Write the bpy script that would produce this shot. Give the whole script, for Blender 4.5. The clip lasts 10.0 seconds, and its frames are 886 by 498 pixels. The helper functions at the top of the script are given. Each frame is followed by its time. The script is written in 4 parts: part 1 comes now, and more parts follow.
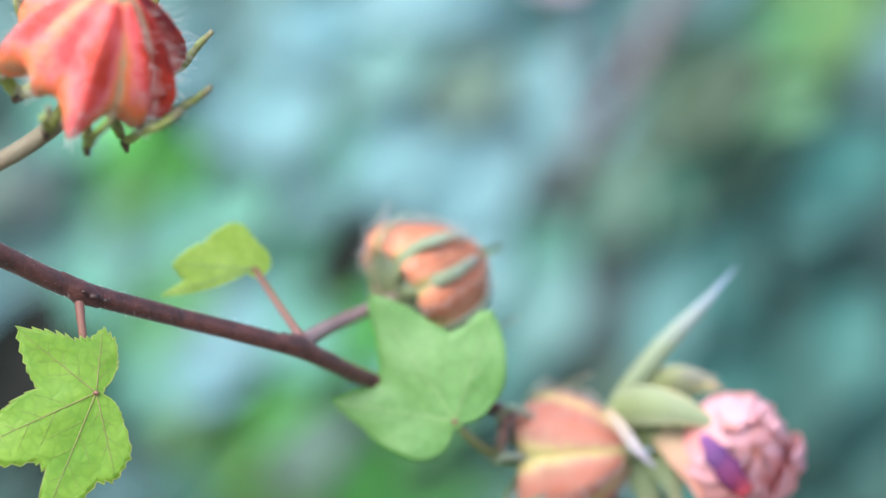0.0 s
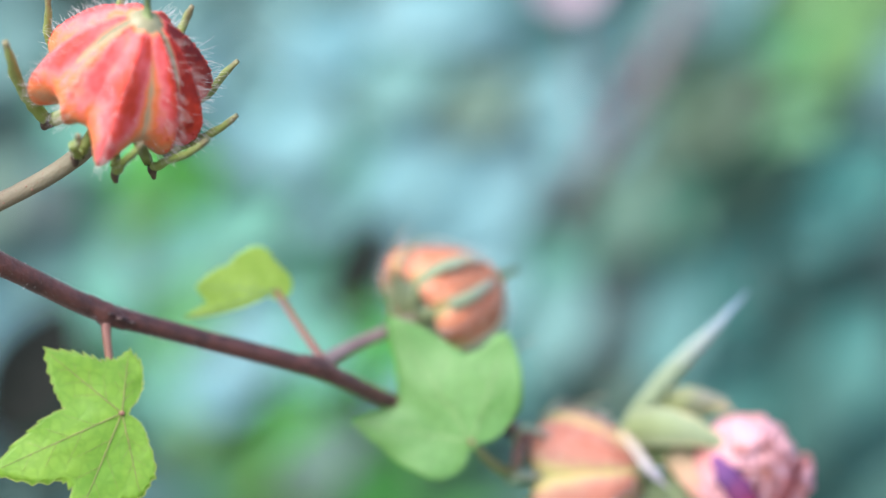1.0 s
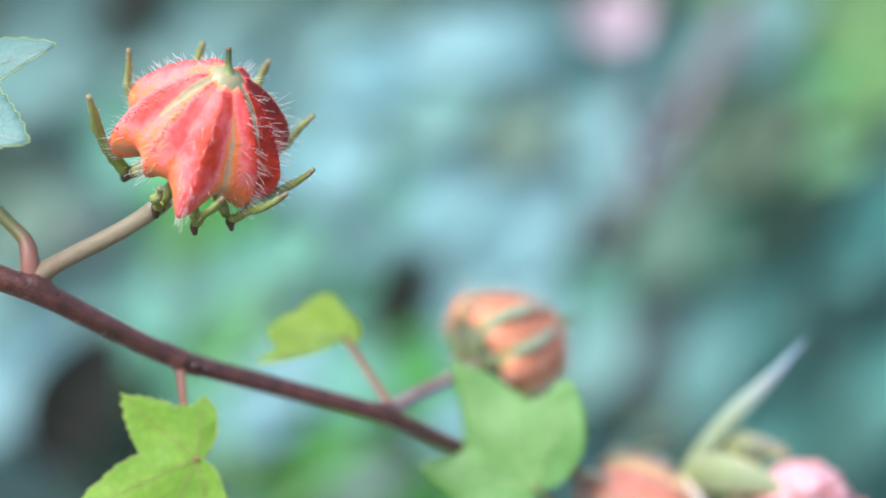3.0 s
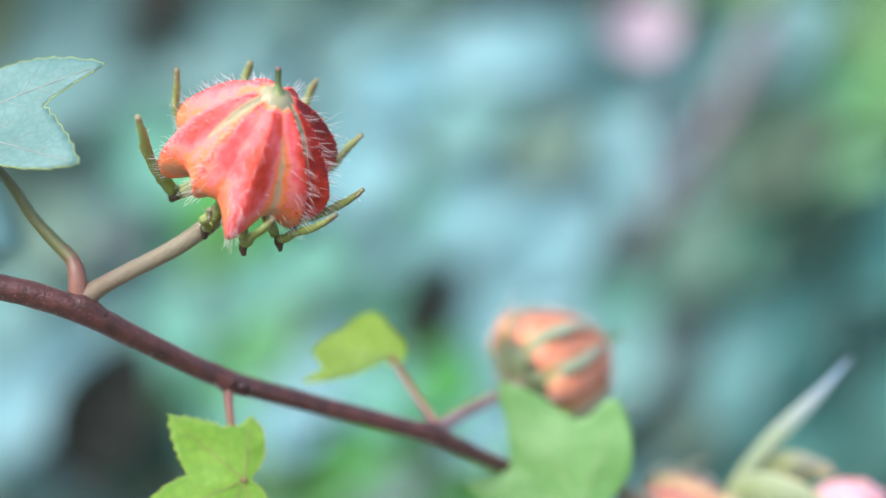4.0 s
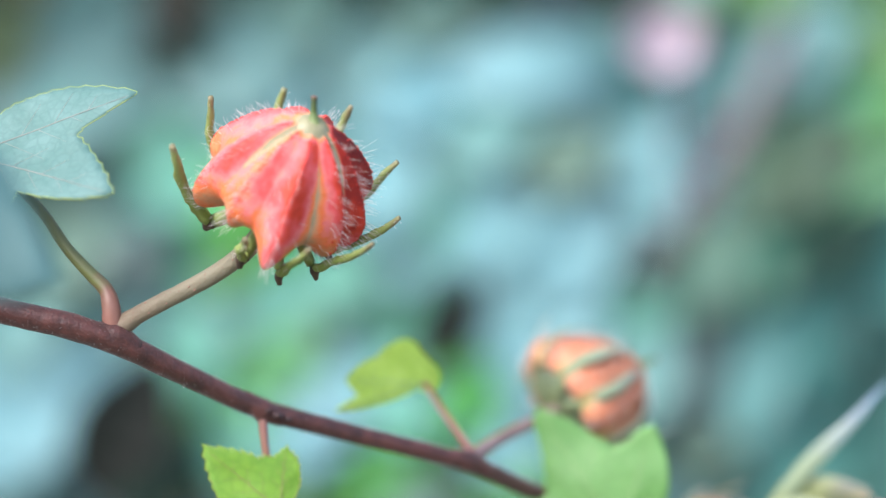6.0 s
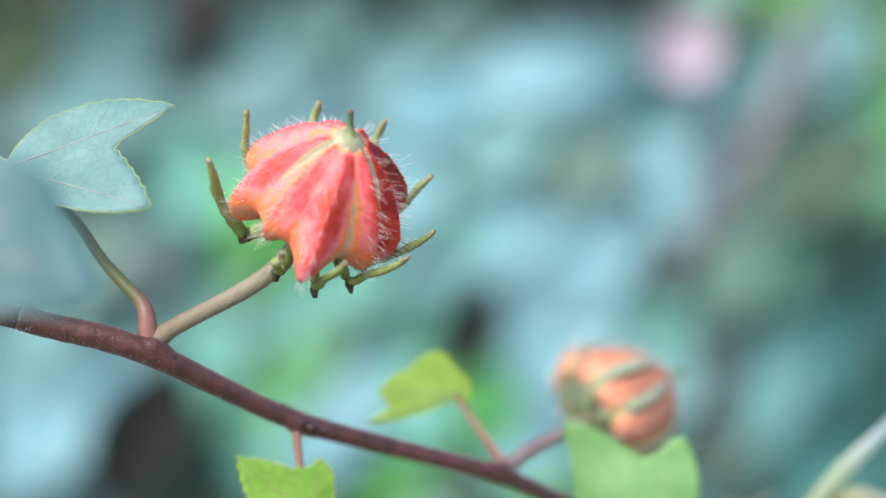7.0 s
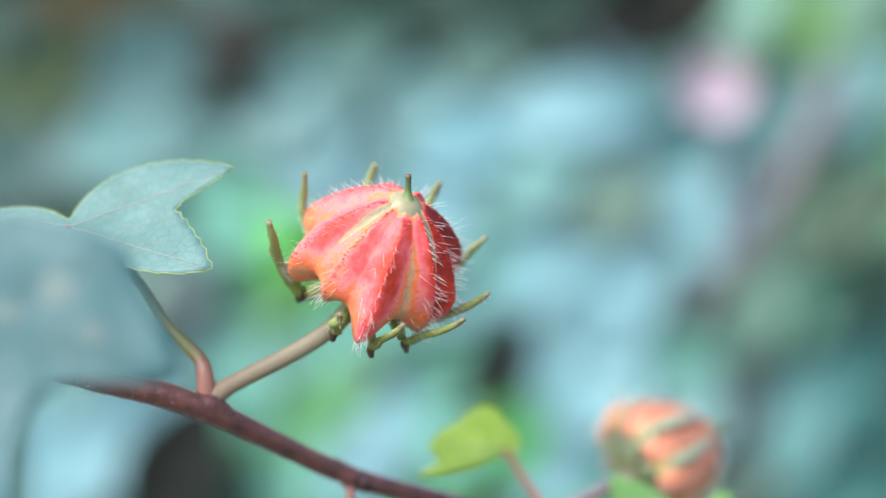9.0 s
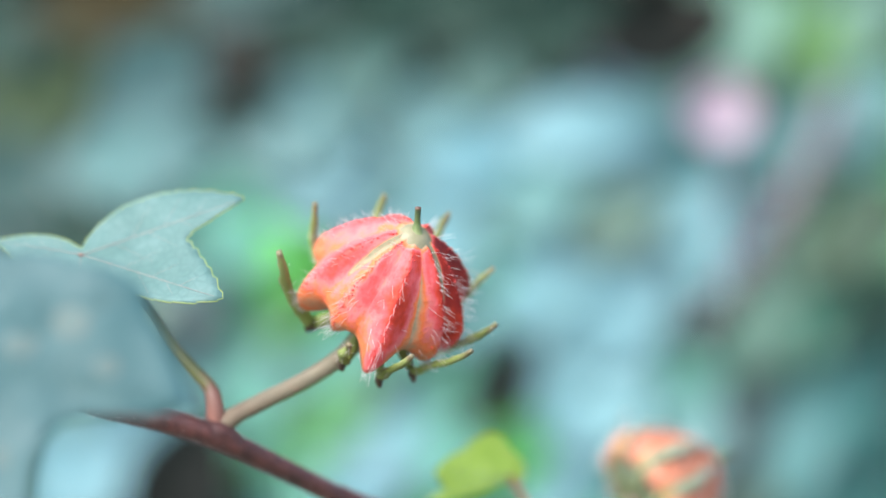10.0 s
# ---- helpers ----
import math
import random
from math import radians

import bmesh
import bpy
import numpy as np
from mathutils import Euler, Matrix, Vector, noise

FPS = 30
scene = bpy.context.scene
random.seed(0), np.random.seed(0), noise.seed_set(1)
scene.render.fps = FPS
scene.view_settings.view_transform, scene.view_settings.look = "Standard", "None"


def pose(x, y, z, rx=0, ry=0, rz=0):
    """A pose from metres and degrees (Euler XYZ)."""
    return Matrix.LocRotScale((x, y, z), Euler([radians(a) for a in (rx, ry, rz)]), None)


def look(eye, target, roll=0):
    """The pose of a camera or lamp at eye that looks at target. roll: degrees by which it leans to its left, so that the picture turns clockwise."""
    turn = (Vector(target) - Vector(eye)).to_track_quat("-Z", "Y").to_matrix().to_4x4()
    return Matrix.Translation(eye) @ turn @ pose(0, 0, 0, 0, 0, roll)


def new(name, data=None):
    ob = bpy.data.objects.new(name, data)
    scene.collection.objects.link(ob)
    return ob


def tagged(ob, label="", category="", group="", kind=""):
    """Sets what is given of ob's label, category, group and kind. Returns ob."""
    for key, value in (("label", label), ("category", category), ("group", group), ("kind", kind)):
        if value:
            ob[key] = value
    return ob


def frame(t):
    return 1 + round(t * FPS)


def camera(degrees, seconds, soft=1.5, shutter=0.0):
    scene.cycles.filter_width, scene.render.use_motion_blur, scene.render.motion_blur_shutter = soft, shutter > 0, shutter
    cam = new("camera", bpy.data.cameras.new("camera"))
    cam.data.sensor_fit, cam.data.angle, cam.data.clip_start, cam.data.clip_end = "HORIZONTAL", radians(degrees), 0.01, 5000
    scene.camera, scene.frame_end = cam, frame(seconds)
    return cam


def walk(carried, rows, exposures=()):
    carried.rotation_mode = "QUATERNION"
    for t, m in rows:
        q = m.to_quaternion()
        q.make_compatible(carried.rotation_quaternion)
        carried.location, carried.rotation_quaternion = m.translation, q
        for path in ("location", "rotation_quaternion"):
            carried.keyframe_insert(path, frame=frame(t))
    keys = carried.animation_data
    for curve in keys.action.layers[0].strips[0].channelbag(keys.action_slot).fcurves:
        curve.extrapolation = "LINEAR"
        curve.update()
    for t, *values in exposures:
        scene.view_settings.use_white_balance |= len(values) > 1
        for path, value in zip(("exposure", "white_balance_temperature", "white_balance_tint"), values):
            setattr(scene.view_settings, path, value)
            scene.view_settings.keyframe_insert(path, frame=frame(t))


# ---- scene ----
# Lengths below are in millimetres; the plant hangs GROUND millimetres over the soil.
GROUND = 600.0
MM = 0.001

cam = camera(18.0, 10.0, soft=1.5)
cam.data.dof.use_dof = True
cam.data.dof.focus_distance = 0.394
cam.data.dof.aperture_fstop = 5.5


def stand(t, x, y, z, roll):
    eye = Vector((x, y, z + GROUND)) * MM
    return t, look(eye, eye + Vector((0, 1, 0)), roll)


walk(cam, [
    stand(0.0, -0.00, 15.12, 0.00, -0.59),
    stand(0.5, -1.15, 9.72, 1.38, -0.51),
    stand(1.0, -2.68, 6.20, 3.63, -0.30),
    stand(1.5, -6.14, 2.65, 5.53, -0.15),
    stand(2.0, -9.63, 2.14, 7.24, 0.00),
    stand(3.5, -15.54, -2.68, 12.79, 0.15),
    stand(4.0, -19.98, 0.11, 13.96, 0.06),
    stand(4.5, -22.88, 1.83, 14.60, -0.09),
    stand(5.0, -23.30, 3.05, 15.50, -0.21),
    stand(5.5, -23.47, 3.48, 17.15, -0.22),
    stand(7.0, -30.05, 1.34, 19.85, -0.12),
    stand(7.5, -31.04, -1.14, 22.82, 0.04),
    stand(8.0, -34.65, -3.69, 25.68, 0.26),
    stand(8.5, -37.41, -4.81, 26.96, 0.18),
    stand(9.0, -37.86, -5.91, 28.61, 0.29),
    stand(9.5, -37.23, -8.48, 30.75, 0.41),
    stand(10.0, -39.12, -10.18, 33.12, 0.76),
], exposures=[(0.0, 1.89, 6100, 14), (10.0, 1.89, 6100, 14)])

# ---- light ----
world = bpy.data.worlds.new("sky")
scene.world = world
world.use_nodes = True
wn = world.node_tree.nodes
sky = wn.new("ShaderNodeTexSky")
sky.sky_type = "NISHITA"
sky.sun_disc = False
sky.sun_elevation = radians(45)
sky.sun_rotation = radians(-142)
sky.air_density = 1.0
sky.dust_density = 2.5
world.node_tree.links.new(sky.outputs[0], wn["Background"].inputs[0])
wn["Background"].inputs[1].default_value = 0.123
sun_data = bpy.data.lights.new("sun", "SUN")
sun_data.energy = 1.55
sun_data.angle = radians(50)
sun_data.color = (1.0, 0.95, 0.86)
sun = new("sun", sun_data)
sun.matrix_world = look((-0.78, -0.58, 1.85), (0, 0.4, 0.6))


# ---- materials ----
def surface(name, colours, rough=0.5, scale=120.0, relief=0.15, through_light=0.0, fine=900.0, spec=0.5, by_leaf=False, sheen=0.0, net=0.0):
    """Two-scale mottled surface; colours: dark, light. through_light: share of light that passes the blade."""
    m = bpy.data.materials.new(name)
    m.use_nodes = True
    nt = m.node_tree
    n, link = nt.nodes, nt.links.new
    bsdf = n["Principled BSDF"]
    co = n.new("ShaderNodeTexCoord")
    big = n.new("ShaderNodeTexNoise")
    big.inputs["Scale"].default_value = scale
    big.inputs["Detail"].default_value = 4
    small = n.new("ShaderNodeTexNoise")
    small.inputs["Scale"].default_value = fine
    small.inputs["Detail"].default_value = 3
    link(co.outputs["Object"], big.inputs["Vector"])
    link(co.outputs["Object"], small.inputs["Vector"])
    both = n.new("ShaderNodeMath")
    both.operation = "MULTIPLY_ADD"
    both.inputs[1].default_value = 0.45
    link(small.outputs["Fac"], both.inputs[0])
    link(big.outputs["Fac"], both.inputs[2])
    ramp = n.new("ShaderNodeValToRGB")
    ramp.color_ramp.elements[0].position = 0.5
    ramp.color_ramp.elements[1].position = 0.95
    ramp.color_ramp.elements[0].color = (*colours[0], 1)
    ramp.color_ramp.elements[1].color = (*colours[1], 1)
    last = both.outputs[0]
    if by_leaf:
        pick = n.new("ShaderNodeNewGeometry")
        shift = n.new("ShaderNodeMath")
        shift.operation = "MULTIPLY_ADD"
        shift.inputs[1].default_value = 0.35
        link(pick.outputs["Random Per Island"], shift.inputs[0])
        back = n.new("ShaderNodeMath")
        back.operation = "SUBTRACT"
        back.inputs[1].default_value = 0.17
        link(both.outputs[0], shift.inputs[2])
        link(shift.outputs[0], back.inputs[0])
        last = back.outputs[0]
    link(last, ramp.inputs[0])
    tint = ramp.outputs[0]
    height = both.outputs[0]
    if net:
        cells = n.new("ShaderNodeTexVoronoi")
        cells.feature = "DISTANCE_TO_EDGE"
        cells.inputs["Scale"].default_value = net
        link(co.outputs["Object"], cells.inputs["Vector"])
        edge = n.new("ShaderNodeMapRange")
        edge.inputs["From Min"].default_value = 0.02
        edge.inputs["From Max"].default_value = 0.16
        edge.inputs["To Min"].default_value = 0.26
        edge.inputs["To Max"].default_value = 0.0
        link(cells.outputs["Distance"], edge.inputs["Value"])
        mesh_mix = n.new("ShaderNodeMix")
        mesh_mix.data_type = "RGBA"
        link(edge.outputs["Result"], mesh_mix.inputs["Factor"])
        link(tint, mesh_mix.inputs["A"])
        mesh_mix.inputs["B"].default_value = (*[0.72 * q for q in colours[0]], 1)
        tint = mesh_mix.outputs["Result"]
        sunk = n.new("ShaderNodeMath")
        sunk.operation = "MULTIPLY_ADD"
        sunk.inputs[1].default_value = -0.5
        link(edge.outputs["Result"], sunk.inputs[0])
        link(both.outputs[0], sunk.inputs[2])
        height = sunk.outputs[0]
    link(tint, bsdf.inputs["Base Color"])
    bsdf.inputs["Roughness"].default_value = rough
    bsdf.inputs["Specular IOR Level"].default_value = spec
    bsdf.inputs["Sheen Weight"].default_value = sheen
    bump = n.new("ShaderNodeBump")
    bump.inputs["Strength"].default_value = relief
    bump.inputs["Distance"].default_value = 0.0004
    link(height, bump.inputs["Height"])
    link(bump.outputs[0], bsdf.inputs["Normal"])
    if through_light:
        tr = n.new("ShaderNodeBsdfTranslucent")
        link(tint, tr.inputs["Color"])
        mix = n.new("ShaderNodeMixShader")
        mix.inputs[0].default_value = through_light
        link(bsdf.outputs[0], mix.inputs[1])
        link(tr.outputs[0], mix.inputs[2])
        link(mix.outputs[0], n["Material Output"].inputs["Surface"])
    return m


def blended(name, attribute, stops, rough=0.45, fine=1500.0, relief=0.3, through_light=0.0, speck=(0, 0, 0), speckle=0.0, spec=0.5):
    """A surface whose pigment runs along a painted-in growth value of the mesh, with speckles."""
    m = surface(name, (stops[0][1], stops[-1][1]), rough, 300.0, relief, through_light, fine, spec)
    nt = m.node_tree
    n, link = nt.nodes, nt.links.new
    a = n.new("ShaderNodeAttribute")
    a.attribute_name = attribute
    wob = n.new("ShaderNodeTexNoise")
    wob.inputs["Scale"].default_value = 450.0
    wob.inputs["Detail"].default_value = 4
    co = n.new("ShaderNodeTexCoord")
    link(co.outputs["Object"], wob.inputs["Vector"])
    add = n.new("ShaderNodeMath")
    add.operation = "MULTIPLY_ADD"
    add.inputs[1].default_value = 0.42
    link(wob.outputs["Fac"], add.inputs[0])
    link(a.outputs["Fac"], add.inputs[2])
    sub = n.new("ShaderNodeMath")
    sub.operation = "SUBTRACT"
    sub.inputs[1].default_value = 0.21
    link(add.outputs[0], sub.inputs[0])
    ramp = n.new("ShaderNodeValToRGB")
    el = ramp.color_ramp.elements
    el[0].position, el[0].color = stops[0][0], (*stops[0][1], 1)
    el[1].position, el[1].color = stops[-1][0], (*stops[-1][1], 1)
    for p, c in stops[1:-1]:
        e = el.new(p)
        e.color = (*c, 1)
    link(sub.outputs[0], ramp.inputs[0])
    vor = n.new("ShaderNodeTexVoronoi")
    vor.inputs["Scale"].default_value = 1500.0
    link(co.outputs["Object"], vor.inputs["Vector"])
    dots = n.new("ShaderNodeMath")
    dots.operation = "LESS_THAN"
    dots.inputs[1].default_value = 0.22
    link(vor.outputs["Distance"], dots.inputs[0])
    part_of = n.new("ShaderNodeMath")
    part_of.operation = "MULTIPLY"
    part_of.inputs[1].default_value = speckle
    link(dots.outputs[0], part_of.inputs[0])
    mix = n.new("ShaderNodeMix")
    mix.data_type = "RGBA"
    link(part_of.outputs[0], mix.inputs["Factor"])
    link(ramp.outputs[0], mix.inputs["A"])
    mix.inputs["B"].default_value = (*speck, 1)
    link(mix.outputs["Result"], n["Principled BSDF"].inputs["Base Color"])
    for node in n:
        if node.type == "BSDF_TRANSLUCENT":
            link(mix.outputs["Result"], node.inputs["Color"])
    return m


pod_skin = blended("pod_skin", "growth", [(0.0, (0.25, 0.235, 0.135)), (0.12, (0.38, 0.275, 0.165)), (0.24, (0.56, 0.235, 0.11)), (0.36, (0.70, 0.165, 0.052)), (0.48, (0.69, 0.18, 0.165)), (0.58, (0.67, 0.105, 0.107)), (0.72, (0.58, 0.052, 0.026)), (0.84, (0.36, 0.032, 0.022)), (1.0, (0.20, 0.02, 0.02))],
                   rough=0.5, relief=0.7, through_light=0.15, speck=(0.5, 0.025, 0.015), speckle=0.25, spec=0.25)
keel_red = surface("keel_red", ((0.42, 0.02, 0.012), (0.58, 0.045, 0.03)), 0.45, 900, 0.1, 0.1)
pod_skin_orange = blended("pod_skin_orange", "growth", [(0.0, (0.36, 0.38, 0.12)), (0.22, (0.56, 0.47, 0.18)), (0.42, (0.55, 0.31, 0.20)), (0.65, (0.55, 0.23, 0.16)), (0.85, (0.53, 0.18, 0.11))],
                          rough=0.5, through_light=0.28, speck=(0.5, 0.24, 0.17), speckle=0.3)
# darker, more orange copy of pod_skin_orange; its colour offsets the stronger light there
pod_skin_orange_dim = blended("pod_skin_orange_dim", "growth", [(0.0, (0.30, 0.29, 0.09)), (0.22, (0.46, 0.33, 0.11)), (0.42, (0.58, 0.28, 0.15)), (0.65, (0.57, 0.22, 0.115)), (0.85, (0.52, 0.16, 0.07))],
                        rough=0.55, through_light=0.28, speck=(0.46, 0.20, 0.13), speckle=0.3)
pod_core = surface("pod_core", ((0.21, 0.20, 0.10), (0.27, 0.255, 0.15)), 0.45, 200, 0.2, 0.1)
bract_green = blended("bract_green", "growth", [(0.0, (0.20, 0.26, 0.07)), (0.5, (0.165, 0.22, 0.045)), (0.85, (0.17, 0.21, 0.06)), (1.0, (0.15, 0.13, 0.065))], rough=0.6, speck=(0.07, 0.07, 0.028), speckle=0.4)
bract_grey = blended("bract_grey", "growth", [(0.0, (0.17, 0.19, 0.06)), (0.25, (0.20, 0.25, 0.12)), (0.7, (0.24, 0.30, 0.20)), (1.0, (0.33, 0.33, 0.27))], rough=0.7, through_light=0.25)
spur_dark = surface("spur_dark", ((0.02, 0.012, 0.008), (0.066, 0.04, 0.02)), 0.6, 400, 0.3)
style_skin = blended("style_skin", "growth", [(0.0, (0.317, 0.33, 0.145)), (0.4, (0.10, 0.145, 0.04)), (0.85, (0.035, 0.06, 0.022)), (1.0, (0.13, 0.05, 0.03))])
hair_white = surface("hair_white", ((0.62, 0.59, 0.56), (0.72, 0.69, 0.67)), 0.3, 300, 0.0, 0.3)
pedicel_skin = blended("pedicel_skin", "growth", [(0.0, (0.155, 0.108, 0.068)), (0.35, (0.178, 0.15, 0.095)), (0.7, (0.172, 0.16, 0.105)), (1.0, (0.165, 0.168, 0.095))], rough=0.7, relief=0.8, speck=(0.178, 0.081, 0.054), speckle=0.35)
bark = surface("bark", ((0.027, 0.008, 0.006), (0.088, 0.027, 0.020)), 0.5, 420, 0.8, 0, 2400, 0.4, sheen=0.14)
twig_skin = surface("twig_skin", ((0.15, 0.095, 0.092), (0.25, 0.185, 0.17)), 0.5, 260, 0.4, 0, 2200, 0.5)
bark_dark = surface("bark_dark", ((0.023, 0.012, 0.012), (0.059, 0.03, 0.026)), 0.6, 500, 0.5)
petiole_red = blended("petiole_red", "growth", [(0.0, (0.175, 0.072, 0.058)), (0.5, (0.225, 0.112, 0.075)), (1.0, (0.22, 0.105, 0.06))], rough=0.5)
petiole_lobe = blended("petiole_lobe", "growth", [(0.0, (0.22, 0.10, 0.075)), (0.22, (0.18, 0.085, 0.055)), (0.42, (0.12, 0.135, 0.04)), (1.0, (0.16, 0.185, 0.075))], rough=0.45)
leaf_lime = surface("leaf_lime", ((0.125, 0.285, 0.022), (0.20, 0.36, 0.036)), 0.5, 160, 0.35, 0.3, 1200, 0.35, net=520)
leaf_yellow = surface("leaf_yellow", ((0.258, 0.412, 0.045), (0.373, 0.528, 0.096)), 0.5, 140, 0.25, 0.4, 1000, 0.3, net=480)
leaf_fresh = surface("leaf_fresh", ((0.100, 0.252, 0.058), (0.148, 0.315, 0.090)), 0.45, 120, 0.2, 0.3, 1000, 0.4, net=420)
leaf_glaucous = surface("leaf_glaucous", ((0.064, 0.143, 0.124), (0.104, 0.194, 0.174)), 0.55, 200, 0.35, 0.15, 1500, 0.3, net=600)
leaf_blue = surface("leaf_blue", ((0.027, 0.087, 0.087), (0.045, 0.117, 0.118)), 0.5, 140, 0.3, 0.12, 1000, 0.4)
vein_red = surface("vein_red", ((0.15, 0.15, 0.04), (0.21, 0.185, 0.06)), 0.5, 300, 0.1)
vein_pale = surface("vein_pale", ((0.045, 0.115, 0.106), (0.06, 0.14, 0.128)), 0.5, 300, 0.1)
vein_pink = surface("vein_pink", ((0.19, 0.185, 0.165), (0.25, 0.23, 0.205)), 0.6, 300, 0.1)
vein_green = surface("vein_green", ((0.17, 0.29, 0.09), (0.23, 0.34, 0.13)), 0.5, 300, 0.1)
leaf_rim = surface("leaf_rim", ((0.230, 0.324, 0.068), (0.356, 0.410, 0.089)), 0.5, 400, 0.1, 0.3)
blotch = blended("blotch", "growth", [(0.0, (0.058, 0.112, 0.100)), (0.35, (0.062, 0.108, 0.097)), (0.7, (0.078, 0.104, 0.095)), (1.0, (0.036, 0.108, 0.102))], rough=0.6)
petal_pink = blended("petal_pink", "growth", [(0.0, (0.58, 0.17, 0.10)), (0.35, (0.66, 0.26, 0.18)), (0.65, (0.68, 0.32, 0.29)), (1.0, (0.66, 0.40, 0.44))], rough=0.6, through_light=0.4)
petal_salmon = blended("petal_salmon", "growth", [(0.0, (0.36, 0.30, 0.16)), (0.4, (0.50, 0.30, 0.20)), (1.0, (0.55, 0.24, 0.20))], rough=0.6, through_light=0.35)
lilac_tip = blended("lilac_tip", "growth", [(0.0, (0.30, 0.22, 0.12)), (0.4, (0.25, 0.23, 0.22)), (1.0, (0.26, 0.25, 0.32))], rough=0.6)
petal_purple = blended("petal_purple", "growth", [(0.0, (0.15, 0.05, 0.17)), (0.4, (0.05, 0.01, 0.08)), (0.75, (0.12, 0.012, 0.06)), (1.0, (0.34, 0.04, 0.05))], rough=0.8)
sepal_pale = blended("sepal_pale", "growth", [(0.0, (0.20, 0.26, 0.11)), (0.5, (0.22, 0.27, 0.16)), (0.75, (0.36, 0.34, 0.17)), (1.0, (0.42, 0.28, 0.20))], rough=0.65, through_light=0.2)
sepal_thin = blended("sepal_thin", "growth", [(0.0, (0.24, 0.30, 0.08)), (0.5, (0.26, 0.30, 0.13)), (0.75, (0.24, 0.26, 0.18)), (1.0, (0.25, 0.26, 0.24))], rough=0.65, through_light=0.3)
sepal_green = blended("sepal_green", "growth", [(0.0, (0.14, 0.19, 0.07)), (0.6, (0.13, 0.18, 0.08)), (1.0, (0.2, 0.2, 0.12))], rough=0.65, through_light=0.2)
spear_skin = blended("spear_skin", "growth", [(0.0, (0.17, 0.22, 0.09)), (0.45, (0.19, 0.25, 0.16)), (0.7, (0.2, 0.25, 0.25)), (1.0, (0.14, 0.21, 0.29))], rough=0.6)
far_petal = surface("far_petal", ((0.36, 0.30, 0.345), (0.42, 0.35, 0.40)), 0.6, 60, 0.2, 0.3)
far_stem = surface("far_stem", ((0.15, 0.125, 0.14), (0.22, 0.19, 0.2)), 0.7, 90, 0.6)
far_twig = surface("far_twig", ((0.092, 0.074, 0.084), (0.142, 0.116, 0.128)), 0.7, 90, 0.6)
# leaf tones of the shrub behind, palest to darkest, with light and shade tuned in
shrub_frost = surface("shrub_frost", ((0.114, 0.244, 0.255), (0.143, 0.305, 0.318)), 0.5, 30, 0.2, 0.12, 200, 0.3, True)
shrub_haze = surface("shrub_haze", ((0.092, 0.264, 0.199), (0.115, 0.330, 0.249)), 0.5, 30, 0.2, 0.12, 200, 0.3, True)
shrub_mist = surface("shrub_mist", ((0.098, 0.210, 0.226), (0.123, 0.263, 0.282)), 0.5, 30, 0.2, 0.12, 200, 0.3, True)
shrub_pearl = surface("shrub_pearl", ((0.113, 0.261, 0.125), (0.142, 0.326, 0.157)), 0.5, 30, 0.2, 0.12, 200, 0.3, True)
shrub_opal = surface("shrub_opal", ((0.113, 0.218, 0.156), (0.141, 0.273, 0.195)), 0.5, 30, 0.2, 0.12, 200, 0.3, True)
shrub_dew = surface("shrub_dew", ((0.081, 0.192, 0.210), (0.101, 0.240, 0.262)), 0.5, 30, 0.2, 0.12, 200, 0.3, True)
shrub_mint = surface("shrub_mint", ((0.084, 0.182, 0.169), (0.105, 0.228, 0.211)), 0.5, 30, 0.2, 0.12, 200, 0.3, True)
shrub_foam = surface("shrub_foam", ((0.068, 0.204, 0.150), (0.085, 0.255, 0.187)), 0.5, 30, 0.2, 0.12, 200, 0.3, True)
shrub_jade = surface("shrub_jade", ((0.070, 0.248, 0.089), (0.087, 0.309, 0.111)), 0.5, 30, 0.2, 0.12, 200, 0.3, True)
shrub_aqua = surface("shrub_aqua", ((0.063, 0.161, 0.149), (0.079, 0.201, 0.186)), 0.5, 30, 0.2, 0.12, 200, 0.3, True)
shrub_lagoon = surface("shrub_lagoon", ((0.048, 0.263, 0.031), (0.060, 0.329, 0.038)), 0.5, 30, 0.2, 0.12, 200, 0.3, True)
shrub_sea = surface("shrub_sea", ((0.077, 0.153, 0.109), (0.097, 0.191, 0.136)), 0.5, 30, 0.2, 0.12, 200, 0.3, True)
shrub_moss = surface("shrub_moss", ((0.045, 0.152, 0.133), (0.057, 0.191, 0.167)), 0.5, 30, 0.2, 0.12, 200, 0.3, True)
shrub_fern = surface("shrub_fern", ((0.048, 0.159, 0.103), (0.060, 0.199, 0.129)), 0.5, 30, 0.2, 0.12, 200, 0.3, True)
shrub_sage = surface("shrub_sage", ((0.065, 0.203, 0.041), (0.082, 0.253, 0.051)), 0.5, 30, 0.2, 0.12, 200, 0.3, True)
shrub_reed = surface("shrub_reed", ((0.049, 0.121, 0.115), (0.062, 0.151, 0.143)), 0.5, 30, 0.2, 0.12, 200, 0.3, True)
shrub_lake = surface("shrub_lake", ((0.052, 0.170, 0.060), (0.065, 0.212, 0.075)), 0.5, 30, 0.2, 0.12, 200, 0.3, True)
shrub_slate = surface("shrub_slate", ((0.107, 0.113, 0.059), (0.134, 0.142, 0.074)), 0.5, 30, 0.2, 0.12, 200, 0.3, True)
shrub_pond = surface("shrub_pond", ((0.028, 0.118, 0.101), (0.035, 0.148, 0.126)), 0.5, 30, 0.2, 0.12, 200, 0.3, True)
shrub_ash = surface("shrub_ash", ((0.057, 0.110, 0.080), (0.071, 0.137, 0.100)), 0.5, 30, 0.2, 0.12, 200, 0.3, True)
